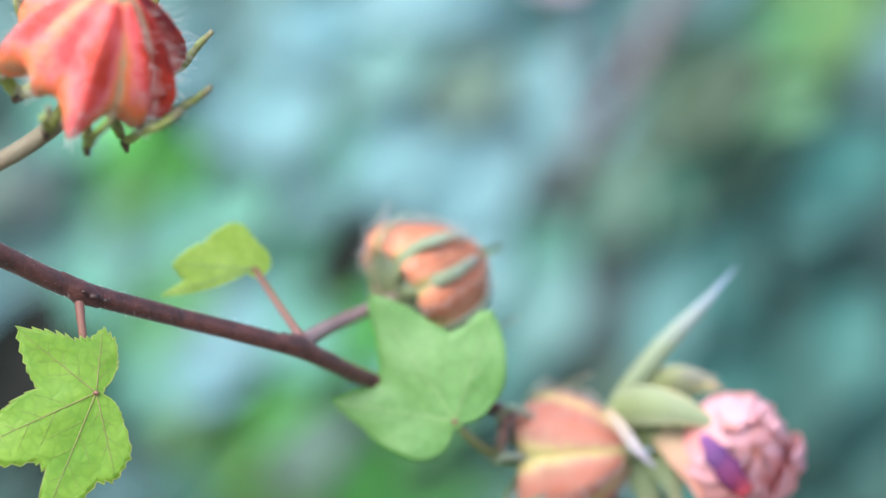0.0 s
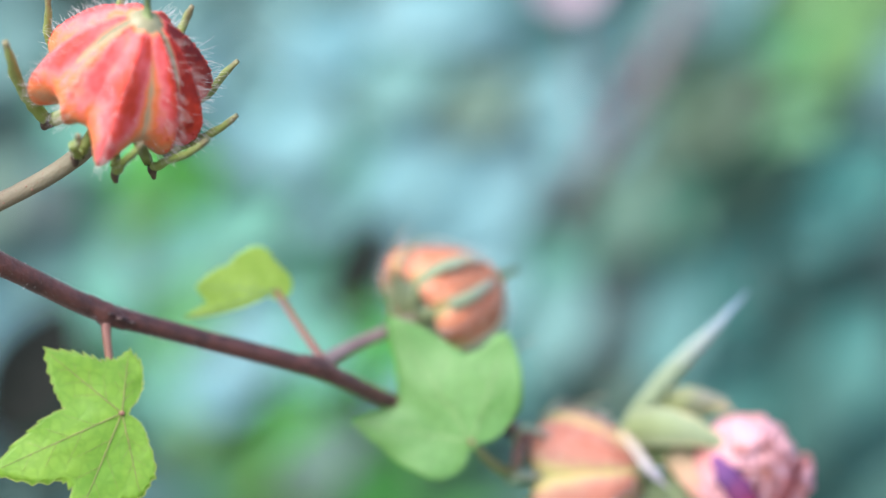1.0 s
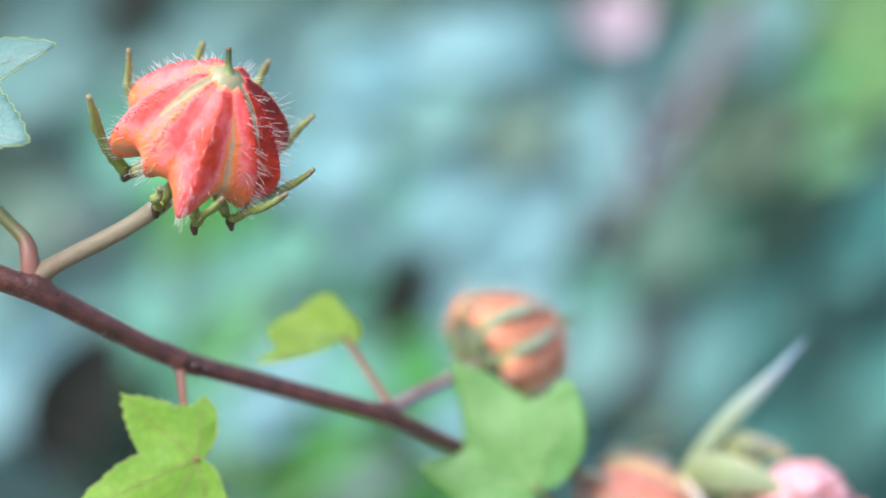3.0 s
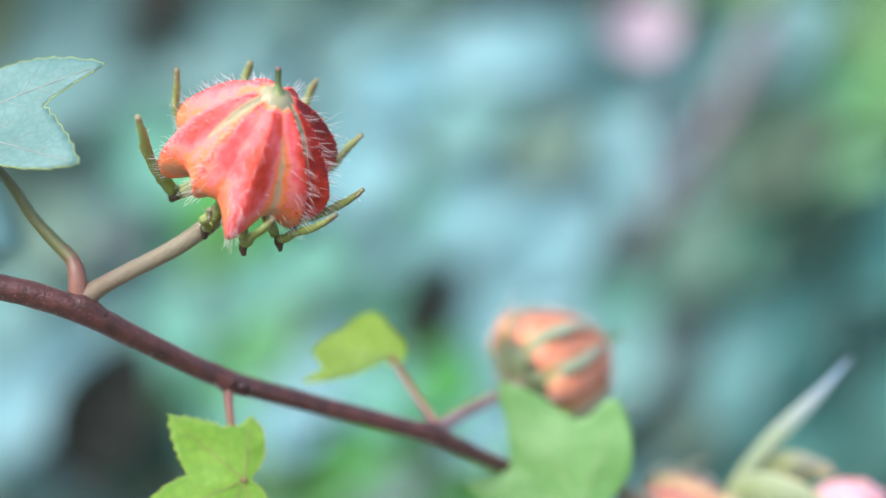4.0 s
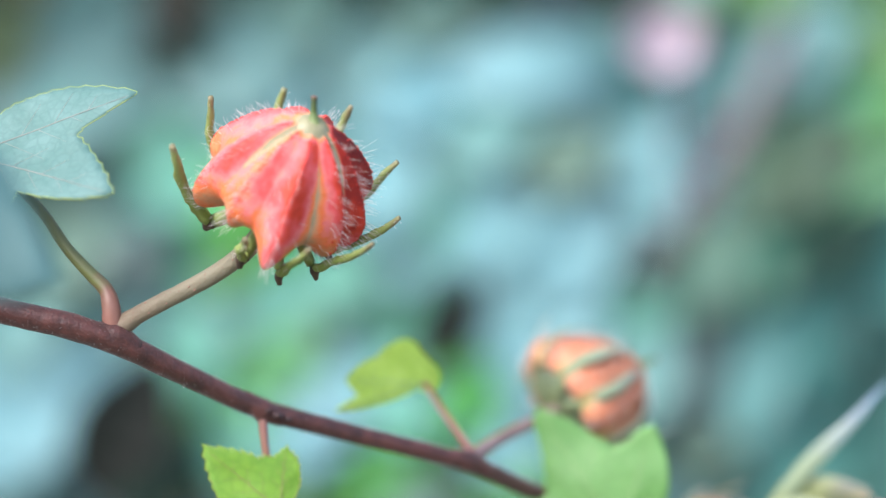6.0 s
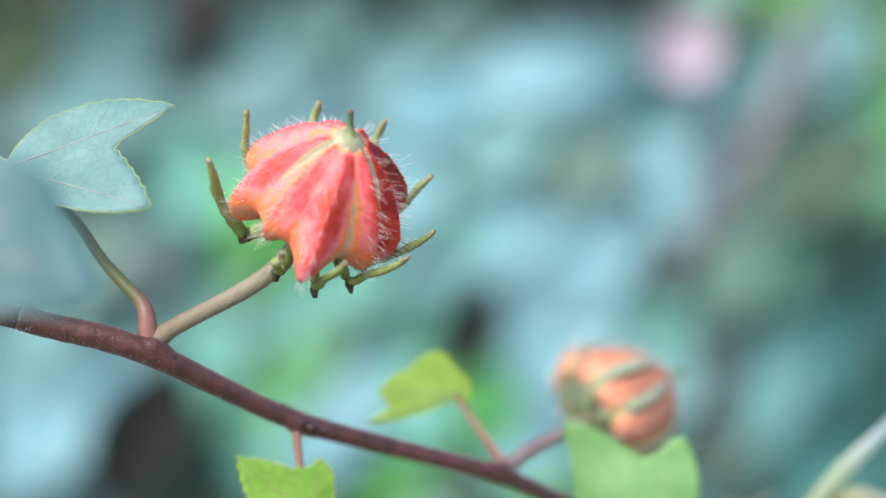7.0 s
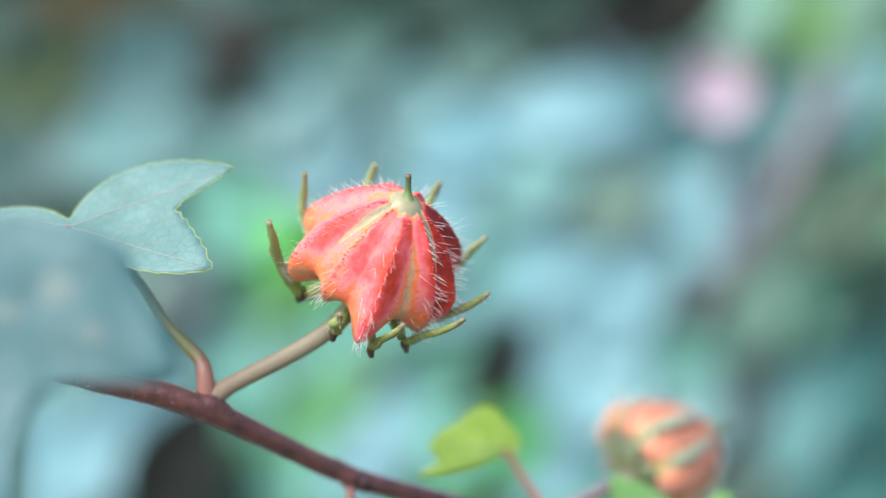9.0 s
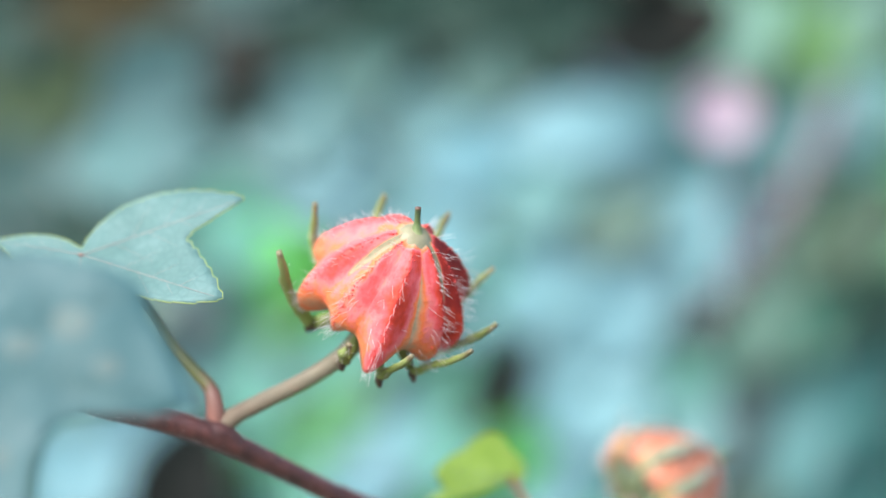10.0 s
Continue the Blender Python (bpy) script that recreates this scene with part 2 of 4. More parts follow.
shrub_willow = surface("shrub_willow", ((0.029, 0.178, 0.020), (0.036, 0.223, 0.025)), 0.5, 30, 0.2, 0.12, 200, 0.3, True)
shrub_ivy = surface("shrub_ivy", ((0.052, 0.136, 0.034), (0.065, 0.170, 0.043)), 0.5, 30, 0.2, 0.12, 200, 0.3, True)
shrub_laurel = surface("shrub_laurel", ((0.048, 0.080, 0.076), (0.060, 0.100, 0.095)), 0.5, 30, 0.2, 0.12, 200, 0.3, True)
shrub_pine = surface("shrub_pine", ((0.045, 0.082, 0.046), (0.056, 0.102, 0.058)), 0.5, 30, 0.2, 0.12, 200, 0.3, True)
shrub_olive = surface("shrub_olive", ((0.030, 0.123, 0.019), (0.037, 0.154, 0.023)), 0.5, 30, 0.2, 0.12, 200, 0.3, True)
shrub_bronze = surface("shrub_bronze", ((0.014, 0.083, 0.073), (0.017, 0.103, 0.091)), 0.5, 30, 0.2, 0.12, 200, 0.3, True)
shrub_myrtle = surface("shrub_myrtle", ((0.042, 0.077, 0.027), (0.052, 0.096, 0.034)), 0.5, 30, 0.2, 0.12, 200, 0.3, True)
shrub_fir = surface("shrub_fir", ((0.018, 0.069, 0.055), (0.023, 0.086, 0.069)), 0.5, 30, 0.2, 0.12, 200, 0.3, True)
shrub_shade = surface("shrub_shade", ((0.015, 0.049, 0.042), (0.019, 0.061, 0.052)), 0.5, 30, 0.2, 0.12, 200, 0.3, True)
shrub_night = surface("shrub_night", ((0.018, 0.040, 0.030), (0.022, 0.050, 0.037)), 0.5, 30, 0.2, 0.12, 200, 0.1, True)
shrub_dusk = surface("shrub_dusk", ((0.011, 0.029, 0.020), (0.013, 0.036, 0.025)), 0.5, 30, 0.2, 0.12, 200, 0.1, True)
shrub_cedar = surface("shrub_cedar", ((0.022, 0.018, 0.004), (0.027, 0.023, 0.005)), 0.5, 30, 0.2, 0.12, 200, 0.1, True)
# the two near-black tones paint shaded gaps in the shrub as leaves
shrub_gap_brown = surface("shrub_gap_brown", ((0.011, 0.011, 0.007), (0.014, 0.013, 0.009)), 0.5, 30, 0.2, 0.12, 200, 0.1, True)
shrub_gap_black = surface("shrub_gap_black", ((0.002, 0.004, 0.002), (0.003, 0.005, 0.003)), 0.5, 30, 0.2, 0.12, 200, 0.1, True)
hedge_leaf = surface("hedge_leaf", ((0.023, 0.053, 0.04), (0.059, 0.112, 0.086)), 0.45, 20, 0.2, 0.15, 100, 0.5, True)
# inner mass of the hedge, its colour dark for the shade between leaves
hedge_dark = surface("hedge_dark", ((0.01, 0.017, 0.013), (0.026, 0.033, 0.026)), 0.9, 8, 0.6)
# ground tone raised to bounce light upwards; the ground itself stays out of view
soil = surface("soil", ((0.085, 0.08, 0.06), (0.17, 0.16, 0.12)), 0.95, 6, 0.9, 0, 80)


# ---- building blocks ----
def thing(name, x, y, z, label, category, group="", kind=""):
    ob = new(name)
    ob.empty_display_size = 0.005
    ob.location = Vector((x, y, z + GROUND)) * MM
    return tagged(ob, label, category, group, kind)


def root_place(ob):
    while ob.parent:
        ob = ob.parent
    return ob.location


def part(name, shape, material, parent, label="", smooth=True, kind=""):
    """shape: vertices in millimetres, faces, and growth values or None."""
    verts, faces, growth = shape
    at = root_place(parent)
    me = bpy.data.meshes.new(name)
    me.from_pydata([(Vector((v[0], v[1], v[2] + GROUND)) * MM) - at for v in verts], [], faces)
    bm = bmesh.new()
    bm.from_mesh(me)
    bmesh.ops.recalc_face_normals(bm, faces=bm.faces)
    bm.to_mesh(me)
    bm.free()
    if growth is not None:
        a = me.attributes.new("growth", "FLOAT", "POINT")
        a.data.foreach_set("value", [float(g) for g in growth])
    if smooth:
        me.polygons.foreach_set("use_smooth", [True] * len(me.polygons))
    me.materials.append(material)
    ob = new(name, me)
    ob.parent = parent
    return tagged(ob, label, "", "", kind)


def spline(points, steps):
    """A smooth line through the points."""
    p = [Vector(q) for q in points]
    p = [p[0] * 2 - p[1]] + p + [p[-1] * 2 - p[-2]]
    line = []
    for i in range(1, len(p) - 2):
        for k in range(steps):
            u = k / steps
            line.append(0.5 * (2 * p[i] + (p[i + 1] - p[i - 1]) * u + (2 * p[i - 1] - 5 * p[i] + 4 * p[i + 1] - p[i + 2]) * u * u
                               + (3 * p[i] - p[i - 1] - 3 * p[i + 1] + p[i + 2]) * u ** 3))
    line.append(p[-2])
    return line


def tube(points, radii, sides=10, steps=6, rough=0.0, flat=1.0, tip=True, core=None):
    """A tapered tube along a smooth line; radii are spread evenly along it; flat squeezes it in depth, or, with a core (point, way), towards that line."""
    line = spline(points, steps)
    n = len(line)
    verts, faces, growth = [], [], []
    side = None
    for i, c in enumerate(line):
        d = (line[min(i + 1, n - 1)] - line[max(i - 1, 0)]).normalized()
        side = (Vector((0, 1, 0.01)) if side is None else side)
        if core:
            side = (c - core[0]) - core[1] * (c - core[0]).dot(core[1])
        side = (side - d * side.dot(d)).normalized()
        up = d.cross(side)
        s = i / (n - 1)
        f = s * (len(radii) - 1)
        k = min(int(f), len(radii) - 2)
        r = radii[k] + (radii[k + 1] - radii[k]) * (f - k)
        for j in range(sides):
            a = 2 * math.pi * j / sides
            q = c * 0.9 + Vector((math.cos(a) * 3, math.sin(a) * 3, 0))
            rr = r * (1 + rough * noise.noise(q))
            verts.append(c + side * math.cos(a) * rr * flat + up * math.sin(a) * rr)
            growth.append(s)
    for i in range(n - 1):
        for j in range(sides):
            k = (j + 1) % sides
            faces.append((i * sides + j, i * sides + k, (i + 1) * sides + k, (i + 1) * sides + j))
    if tip:
        faces.append(tuple(range(sides)))
        faces.append(tuple(range((n - 1) * sides, n * sides)))
    return verts, faces, growth


def joined(shapes):
    verts, faces, growth = [], [], []
    for v, f, g in shapes:
        k = len(verts)
        verts += v
        faces += [tuple(i + k for i in q) for q in f]
        growth += g if g is not None else [0.0] * len(v)
    return verts, faces, growth


def wart(c, r, stretch=1.0):
    """A small rounded bump."""
    verts, faces = [], []
    for i in range(1, 4):
        for j in range(6):
            a, b = math.pi * i / 4, 2 * math.pi * j / 6
            verts.append(Vector(c) + Vector((math.sin(a) * math.cos(b) * r, math.sin(a) * math.sin(b) * r, math.cos(a) * r * stretch)))
    for i in range(2):
        for j in range(6):
            k = (j + 1) % 6
            faces.append((i * 6 + j, i * 6 + k, i * 6 + 6 + k, i * 6 + 6 + j))
    faces += [tuple(range(6)), tuple(range(12, 18))]
    return verts, faces, [0.5] * len(verts)


def rim_radius(lobes, a):
    """Radius of a lobed blade at angle a (degrees). lobes: (angle, radius, sharpness) in turn tip, bay, tip, bay..."""
    n = len(lobes)
    for i in range(n):
        a0, r0, k0 = lobes[i]
        a1, r1, k1 = lobes[(i + 1) % n]
        span = (a1 - a0) % 360
        off = (a - a0) % 360
        if off <= span:
            u = off / span
            if r0 >= r1:
                return r1 + (r0 - r1) * (1 - u) ** k0
            return r0 + (r1 - r0) * u ** k1
    return lobes[0][1]


def tooth_size(a):
    """Uneven teeth round the rim."""
    return 0.75 + 0.7 * noise.noise(Vector((a * 0.09, 2.5, 0)))


def blade(lobes, place, sag=0.0, fold=0.0, wave=0.0, tooth=0.0, teeth=60, rings=12, spokes=480, thick=0.22, cup=0.0):
    """A lobed leaf blade about its petiole's foot; place maps its plane (x along, y across, z normal) into the plant."""
    top, under, growth = [], [], []
    for j in range(spokes):
        a = 360 * j / spokes
        r = rim_radius(lobes, a)
        f = (a / 360 * teeth) % 1
        r_rim = r + tooth * (f ** 1.5) * min(1, r / 5) * tooth_size(a)
        for i in range(1, rings + 1):
            s = i / rings
            rr = r * s + (r_rim - r) * s ** 8
            x, y = rr * math.cos(radians(a)), rr * math.sin(radians(a))
            z = -sag * (rr / 20) ** 2 + fold * abs(y) / 10 + cup * (y / 10) ** 2
            z += wave * noise.noise(Vector((x / 7, y / 7, sag + fold))) + 0.16 * noise.noise(Vector((x / 2.2, y / 2.2, 3)))
            top.append(place @ Vector((x, y, z)))
            under.append(place @ Vector((x, y, z - thick * (1 - 0.6 * s))))
            growth.append(s)
    n = len(top)
    verts = top + under + [place @ Vector((0, 0, 0)), place @ Vector((0, 0, -thick))]
    faces = []
    for j in range(spokes):
        k = (j + 1) % spokes
        for i in range(rings - 1):
            a, b, c, d = j * rings + i, j * rings + i + 1, k * rings + i + 1, k * rings + i
            faces += [(a, b, c, d), (n + d, n + c, n + b, n + a)]
        faces += [(2 * n, j * rings, k * rings), (2 * n + 1, n + k * rings, n + j * rings)]
        a, b = j * rings + rings - 1, k * rings + rings - 1
        faces.append((a, n + a, n + b, b))
    return verts, faces, growth + growth + [0.0, 0.0]


def blade_point(place, x, y, lift, sag, fold, wave, cup):
    rr = math.hypot(x, y)
    z = -sag * (rr / 20) ** 2 + fold * abs(y) / 10 + cup * (y / 10) ** 2
    z += wave * noise.noise(Vector((x / 7, y / 7, sag + fold))) + 0.16 * noise.noise(Vector((x / 2.2, y / 2.2, 3)))
    return place @ Vector((x, y, z + lift))


def veins(leaf, lobes, place, material, width, sag, fold, wave, cup, side=3):
    """One raised vein to each lobe's tip, with side veins, each a part of the blade."""
    for i in range(len(lobes)):
        a, r, _ = lobes[i]
        if r < 4 or r < lobes[i - 1][1] or r <= lobes[(i + 1) % len(lobes)][1]:
            continue
        runs = []
        d = Vector((math.cos(radians(a)), math.sin(radians(a))))
        main = [blade_point(place, d.x * r * u, d.y * r * u, 0.05, sag, fold, wave, cup) for u in [0.047 * q for q in range(21)]]
        runs.append(tube(main, [width, width * 0.75, width * 0.35], 6, 2))
        for k in range(side):
            for way in (-1, 1):
                u0 = 0.25 + 0.2 * k + 0.05 * way
                e = Vector((math.cos(radians(a + 42 * way)), math.sin(radians(a + 42 * way))))
                pts = []
                for q in (0, 0.2, 0.4, 0.6, 0.8, 1.0):
                    v = d * r * u0 + e * r * 0.26 * q * (1 - 0.25 * k)
                    if v.length < 0.92 * rim_radius(lobes, math.degrees(math.atan2(v.y, v.x))):
                        pts.append(blade_point(place, v.x, v.y, 0.05, sag, fold, wave, cup))
                if len(pts) > 1:
                    runs.append(tube(pts, [width * 0.32, width * 0.15], 5, 2))
        part("vein", joined(runs), material, leaf)


def facing(x, y, z, spin=0.0, yaw=0.0, tip=0.0):
    """A plane at x, y, z that faces the viewer, its x axis turned by spin in the picture, then leaned by yaw and tip."""
    m = Matrix.Translation((x, y, z)) @ Matrix.Rotation(radians(yaw), 4, "Z") @ Matrix.Rotation(radians(tip), 4, "X")
    return m @ Matrix.Rotation(radians(90), 4, "X") @ Matrix.Rotation(radians(spin), 4, "Z")


def axes_frame(apex, axis, front):
    """A frame at the pod's apex: z along its axis, x towards front."""
    z = Vector(axis).normalized()
    x = Vector(front)
    x = (x - z * x.dot(z)).normalized()
    y = z.cross(x)
    m = Matrix((x, y, z)).transposed().to_4x4()
    m.translation = Vector(apex)
    return m


def profile(stops, s):
    """A smooth (radius, height) from evenly spread stops."""
    f = s * (len(stops) - 1)
    i = min(int(f), len(stops) - 2)
    u = f - i
    p = [stops[max(i - 1, 0)], stops[i], stops[i + 1], stops[min(i + 2, len(stops) - 1)]]
    return [0.5 * (2 * p[1][k] + (p[2][k] - p[0][k]) * u + (2 * p[0][k] - 5 * p[1][k] + 4 * p[2][k] - p[3][k]) * u * u
                   + (3 * p[1][k] - p[0][k] - 3 * p[2][k] + p[3][k]) * u ** 3) for k in (0, 1)]


RIDGE = [(2.0, 0.0), (4.0, -0.9), (6.7, -3.0), (9.3, -6.0), (11.2, -9.2), (12.3, -12.3), (12.2, -15.2), (10.6, -17.2), (7.6, -16.4), (4.0, -15.2), (1.8, -14.6)]
VALLEY = [(2.0, -0.3), (3.6, -1.7), (5.5, -4.3), (7.4, -7.5), (8.8, -10.4), (9.4, -12.8), (8.9, -14.4), (7.4, -15.0), (5.2, -14.9), (3.4, -14.8), (1.8, -14.6)]


def keel_weight(u, s, keel):
    """1 on the rib's keel, 0 in the valleys at u = -1 and 1; the higher keel, the softer the valley. Keels grow blunt towards the foot."""
    blunt = 0.008 + 0.09 * s * s
    low = math.sqrt(blunt)
    a = (math.sqrt(u * u + blunt) - low) / (math.sqrt(1 + blunt) - low)
    return max(0.0, 1 - a) ** keel


def rib_point(m, scale, rib, u, s, wob):
    """A point of the calyx: rib (angle, half width before, half width after, stretch, girth, depth, keel), u -1..1 across it, s 0..1 from apex to foot."""
    a, before, after, stretch, girth, depth, keel = rib
    w = keel_weight(u, s, keel)
    (r0, h0), (r1, h1) = profile(VALLEY, s), profile(RIDGE, s)
    depth += (1.1 - depth) * max(0.0, min(1.0, (s - 0.46) / 0.18)) * (1 if keel > 1 else 0)
    r0, h0 = r1 + (r0 - r1) * depth, h1 + (h0 - h1) * depth
    r1 *= 1 + (girth - 1) * min(1, s * 2)
    r, h = r0 + (r1 - r0) * w, h0 + (h1 - h0) * w
    h += -stretch * w * max(0, s - 0.3) * 2
    t = a + u * (before if u < 0 else after)
    way = Vector((math.cos(t), math.sin(t), 0))
    r *= 1 + wob * noise.noise(way * 2.2 + Vector((0, 0, s * 4)))
    # fine creases that run across the flanks
    r += 0.10 * noise.noise(way * 5 + Vector((0, 0, s * 26))) + 0.07 * noise.noise(way * 9 + Vector((5, 0, s * 60)))
    return m @ (Vector((way.x * r, way.y * r, h)) * scale)


def rib_ring(ribs, depth, keel):
    """Angle, half widths, stretch and girth of each rib from rows of (angle, stretch, girth) in rising order."""
    ring, n = [], len(ribs)
    for i, (a, stretch, girth) in enumerate(ribs):
        before = ((a - ribs[i - 1][0]) % 360) / 2
        after = ((ribs[(i + 1) % n][0] - a) % 360) / 2
        ring.append((radians(a), radians(before), radians(after), stretch, girth, depth, keel))
    return ring


EVEN_RIBS = [(36 * k, 0.3 * (k % 3), 1.0 + 0.03 * (k % 2)) for k in range(10)]


def seed_pod(apex, axis, front, scale, skin, bract_skin, label, bracts, bract_path, foot, foot_radius, hairs=0, seed=1, bract_width=0.75, spurs=True, ribs=EVEN_RIBS, stalk=None, rib_depth=1.0, style=None, partings=(), keel=1.0, style_way=None, clasp=False, cream=(), valley=0.46, tints=()):
    """A ten-ribbed hairy seed pod with its ring of narrow bracts, style and pedicel."""
    rnd = random.Random(seed)
    m = axes_frame(apex, axis, front)
    base = m @ Vector((0, 0, -15 * scale))
    pod = thing("seed_pod", *foot[0], label, "seed pod", "seed pods on the branch")
    across, along = 24, 56
    ring = rib_ring(ribs, rib_depth, keel)
    for rib in ring:
        place_in_ring = ring.index(rib)
        verts, growth, faces = [], [], []
        for i in range(along + 1):
            s = i / along
            for j in range(across + 1):
                u = -1 + 2 * j / across
                verts.append(rib_point(m, scale, rib, u, s, 0.06))
                w = 1 - abs(u)
                blot = noise.noise(Vector((rib[0] * 4, u * 1.6, s * 5)))
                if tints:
                    # the flank before the keel, the keel and the flank after it are toned apart
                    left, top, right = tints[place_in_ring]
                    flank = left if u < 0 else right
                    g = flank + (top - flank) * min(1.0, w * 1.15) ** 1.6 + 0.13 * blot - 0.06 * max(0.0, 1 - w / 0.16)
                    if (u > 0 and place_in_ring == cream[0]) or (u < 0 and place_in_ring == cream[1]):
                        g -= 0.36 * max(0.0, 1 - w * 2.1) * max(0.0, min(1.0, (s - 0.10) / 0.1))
                else:
                    g = valley + (0.70 - valley) * min(1.0, w * 1.6) + 0.10 * w ** 4 + 0.10 * blot
                # the pale capsule shows where two sepals part
                if (place_in_ring in partings and u > 0) or ((place_in_ring - 1) % len(ring) in partings and u < 0):
                    open_to = 0.70 * (1 - s / 0.32)
                    g *= max(0.0, min(1.0, (w - open_to) / 0.10)) if open_to > 0 else 1.0
                if s < 0.07:
                    g *= (s / 0.07) ** 1.2
                if s > 0.3 and tints:
                    g += (0.17 - g) * min(1.0, (s - 0.3) / 0.28) ** 1.7 * (0.95 - 0.25 * w) * (1.0 if g < 0.70 else 0.5)
                elif s > 0.4:
                    g *= 1 - 0.42 * max(0, (s - 0.5) / 0.5) ** 1.3 - (1 - w) ** 1.5 * 0.55 * min(1, (s - 0.4) / 0.2)
                growth.append(g + rnd.uniform(-0.03, 0.03))
        row = across + 1
        for i in range(along):
            for j in range(across):
                faces.append((i * row + j, i * row + j + 1, (i + 1) * row + j + 1, (i + 1) * row + j))
        part("calyx_rib", (verts, faces, growth), skin, pod)
    # the pale capsule inside, seen between the ribs near the apex
    verts, faces = [], []
    cap = [(0.0, 0.7), (1.4, 0.4), (2.7, -0.7), (4.9, -3.6), (6.8, -7.2), (8.4, -10.5), (8.0, -14.0), (3.0, -15.2), (0.6, -15.4)]
    for i in range(25):
        r, h = profile(cap, i / 24)
        for j in range(20):
            t = 2 * math.pi * j / 20
            verts.append(m @ (Vector((math.cos(t) * max(r, 0.02), math.sin(t) * max(r, 0.02), h)) * scale))
    for i in range(24):
        for j in range(20):
            k = (j + 1) % 20
            faces.append((i * 20 + j, i * 20 + k, i * 20 + 20 + k, i * 20 + 20 + j))
    faces += [tuple(range(20)), tuple(range(480, 500))]
    part("capsule", (verts, faces, None), pod_core, pod, "pale green capsule between the ribs")
    top = Vector(style_way) if style_way else m.to_3x3() @ Vector((-0.05, 0.07, 1))
    part("style", tube([Vector(apex) + top * q * scale for q in (-1.0, 0.9, 2.4, 4.0)], [1.5, 0.85, 0.48, 0.43, 0.46], 10, 5),
         style or style_skin, pod, "pale dried style" if style else "green style with a brown tip")
    bract_lines = []
    for a, tip_r, tip_h, *broad in bracts:
        pts = []
        t = radians(a)
        foot_to_elbow = [bract_path[0], (4.4, -18.4), broad[1]] if len(broad) > 1 else bract_path[:3]
        er, eh = foot_to_elbow[-1]
        if clasp and tip_r < 2:
            # pressed against the pod: the tip as a share of the path's radius, and a shift along the axis
            path = [(r * (1 + (tip_r - 1) * i / 6), h + tip_h * i / 6) for i, (r, h) in enumerate(bract_path)]
        else:
            path = foot_to_elbow + [(er + (tip_r - er) * (u + 0.4 * u * (1 - u)), eh + (tip_h - eh) * (0.75 * u + 0.25 * u * u)) for u in (0.3, 0.55, 0.8, 1.0)]
        n = len(path)
        for i, (r, h) in enumerate(path):
            tt = t + 0.05 * noise.noise(Vector((a, i, seed))) * i
            kink = Vector((rnd.uniform(-1, 1), rnd.uniform(-1, 1), rnd.uniform(-1, 1))) * (0.3 if 1 < i < n - 1 else 0.1)
            pts.append(m @ ((Vector((math.cos(tt) * r, math.sin(tt) * r, h)) + kink) * scale))
        w = bract_width * scale * (broad[0] if broad else 1.0)
        bract_lines.append(pts)
        b = part("bract", tube(pts, [w * 0.9, w * 1.05, w * 1.05, w * 0.9, w * 0.85, w * 0.75, w * 0.5], 8, 5, 0.4, 0.3 if clasp else 0.8, True, (m.translation, m.to_3x3() @ Vector((0, 0, 1)))), bract_skin, pod)
        if spurs:
            elbow = pts[2]
            down = (elbow - m @ Vector((0, 0, -12))).normalized() * 0.9 + (m.to_3x3() @ Vector((0, 0, -1.1)))
            part("spur", tube([elbow, elbow + down * 0.5 * scale, elbow + down * scale + Vector((0.3, 0, -0.2))], [w * 1.1, w * 0.9, w * 0.4], 7, 3, 0.4), spur_dark, b, "dried dark hook")
    if not spurs:
        part("receptacle", tube([m @ (Vector((0, 0, h)) * scale) for h in (-18.4, -17.5, -16.2)], [1.8, 6.4, 9.4], 16, 5, 0.2), bract_skin, pod, "green receptacle under the calyx")
    part("pedicel", tube([*foot, base], foot_radius, 14, 8, 0.05), stalk or pedicel_skin, pod, "reddish-brown stalk" if stalk else "pale greenish-brown stalk")
    stalk_line = spline([*foot, base], 8)
    stalk_line = stalk_line[len(stalk_line) // 8:len(stalk_line) * 3 // 4]
    bumps = []
    for _ in range(14):
        turn, k = rnd.uniform(-1.3, 1.3), rnd.randrange(len(stalk_line))
        bumps.append(wart(stalk_line[k] + Vector((0, -math.cos(turn), math.sin(turn))) * foot_radius[1] * 0.97, rnd.uniform(0.12, 0.26)))
    part("stalk_bumps", joined(bumps),
         petiole_red, pod, "", True, "stuff")
    if tints:
        # red warts along the keels, at the feet of the hairs
        dots = []
        for rib in ring:
            for k in range(46):
                s = 0.05 + 0.55 * (k + rnd.random()) / 46
                u = rnd.gauss(0, 0.045 + 0.05 * (1 - s))
                dots.append(wart(rib_point(m, scale, rib, u, s, 0.06), rnd.uniform(0.10, 0.19) * scale))
        part("keel_grain", joined(dots), keel_red, pod, "dark red warts along the keels", True, "stuff")
    if hairs:
        runs = []
        for line in bract_lines:
            for _ in range(16):
                f = rnd.uniform(0.3, 0.99) * (len(line) - 1)
                p = line[int(f)].lerp(line[int(f) + 1], f - int(f))
                out = Vector((rnd.gauss(0, 1), rnd.gauss(0, 1), rnd.gauss(0, 1))).normalized()
                long = rnd.uniform(0.9, 1.7) * scale
                runs.append(tube([p, p + out * long * 0.5, p + out * long], [0.03, 0.026, 0.01], 3, 1))
        for _ in range(hairs):
            rib = rnd.choice(ring)
            u = rnd.choice((rnd.gauss(0, 0.05), rnd.gauss(0, 0.06), rnd.gauss(0, 0.1), rnd.uniform(-0.6, 0.6)))
            s = 0.06 + 0.76 * rnd.random() ** 0.75
            u = max(-1, min(1, u))
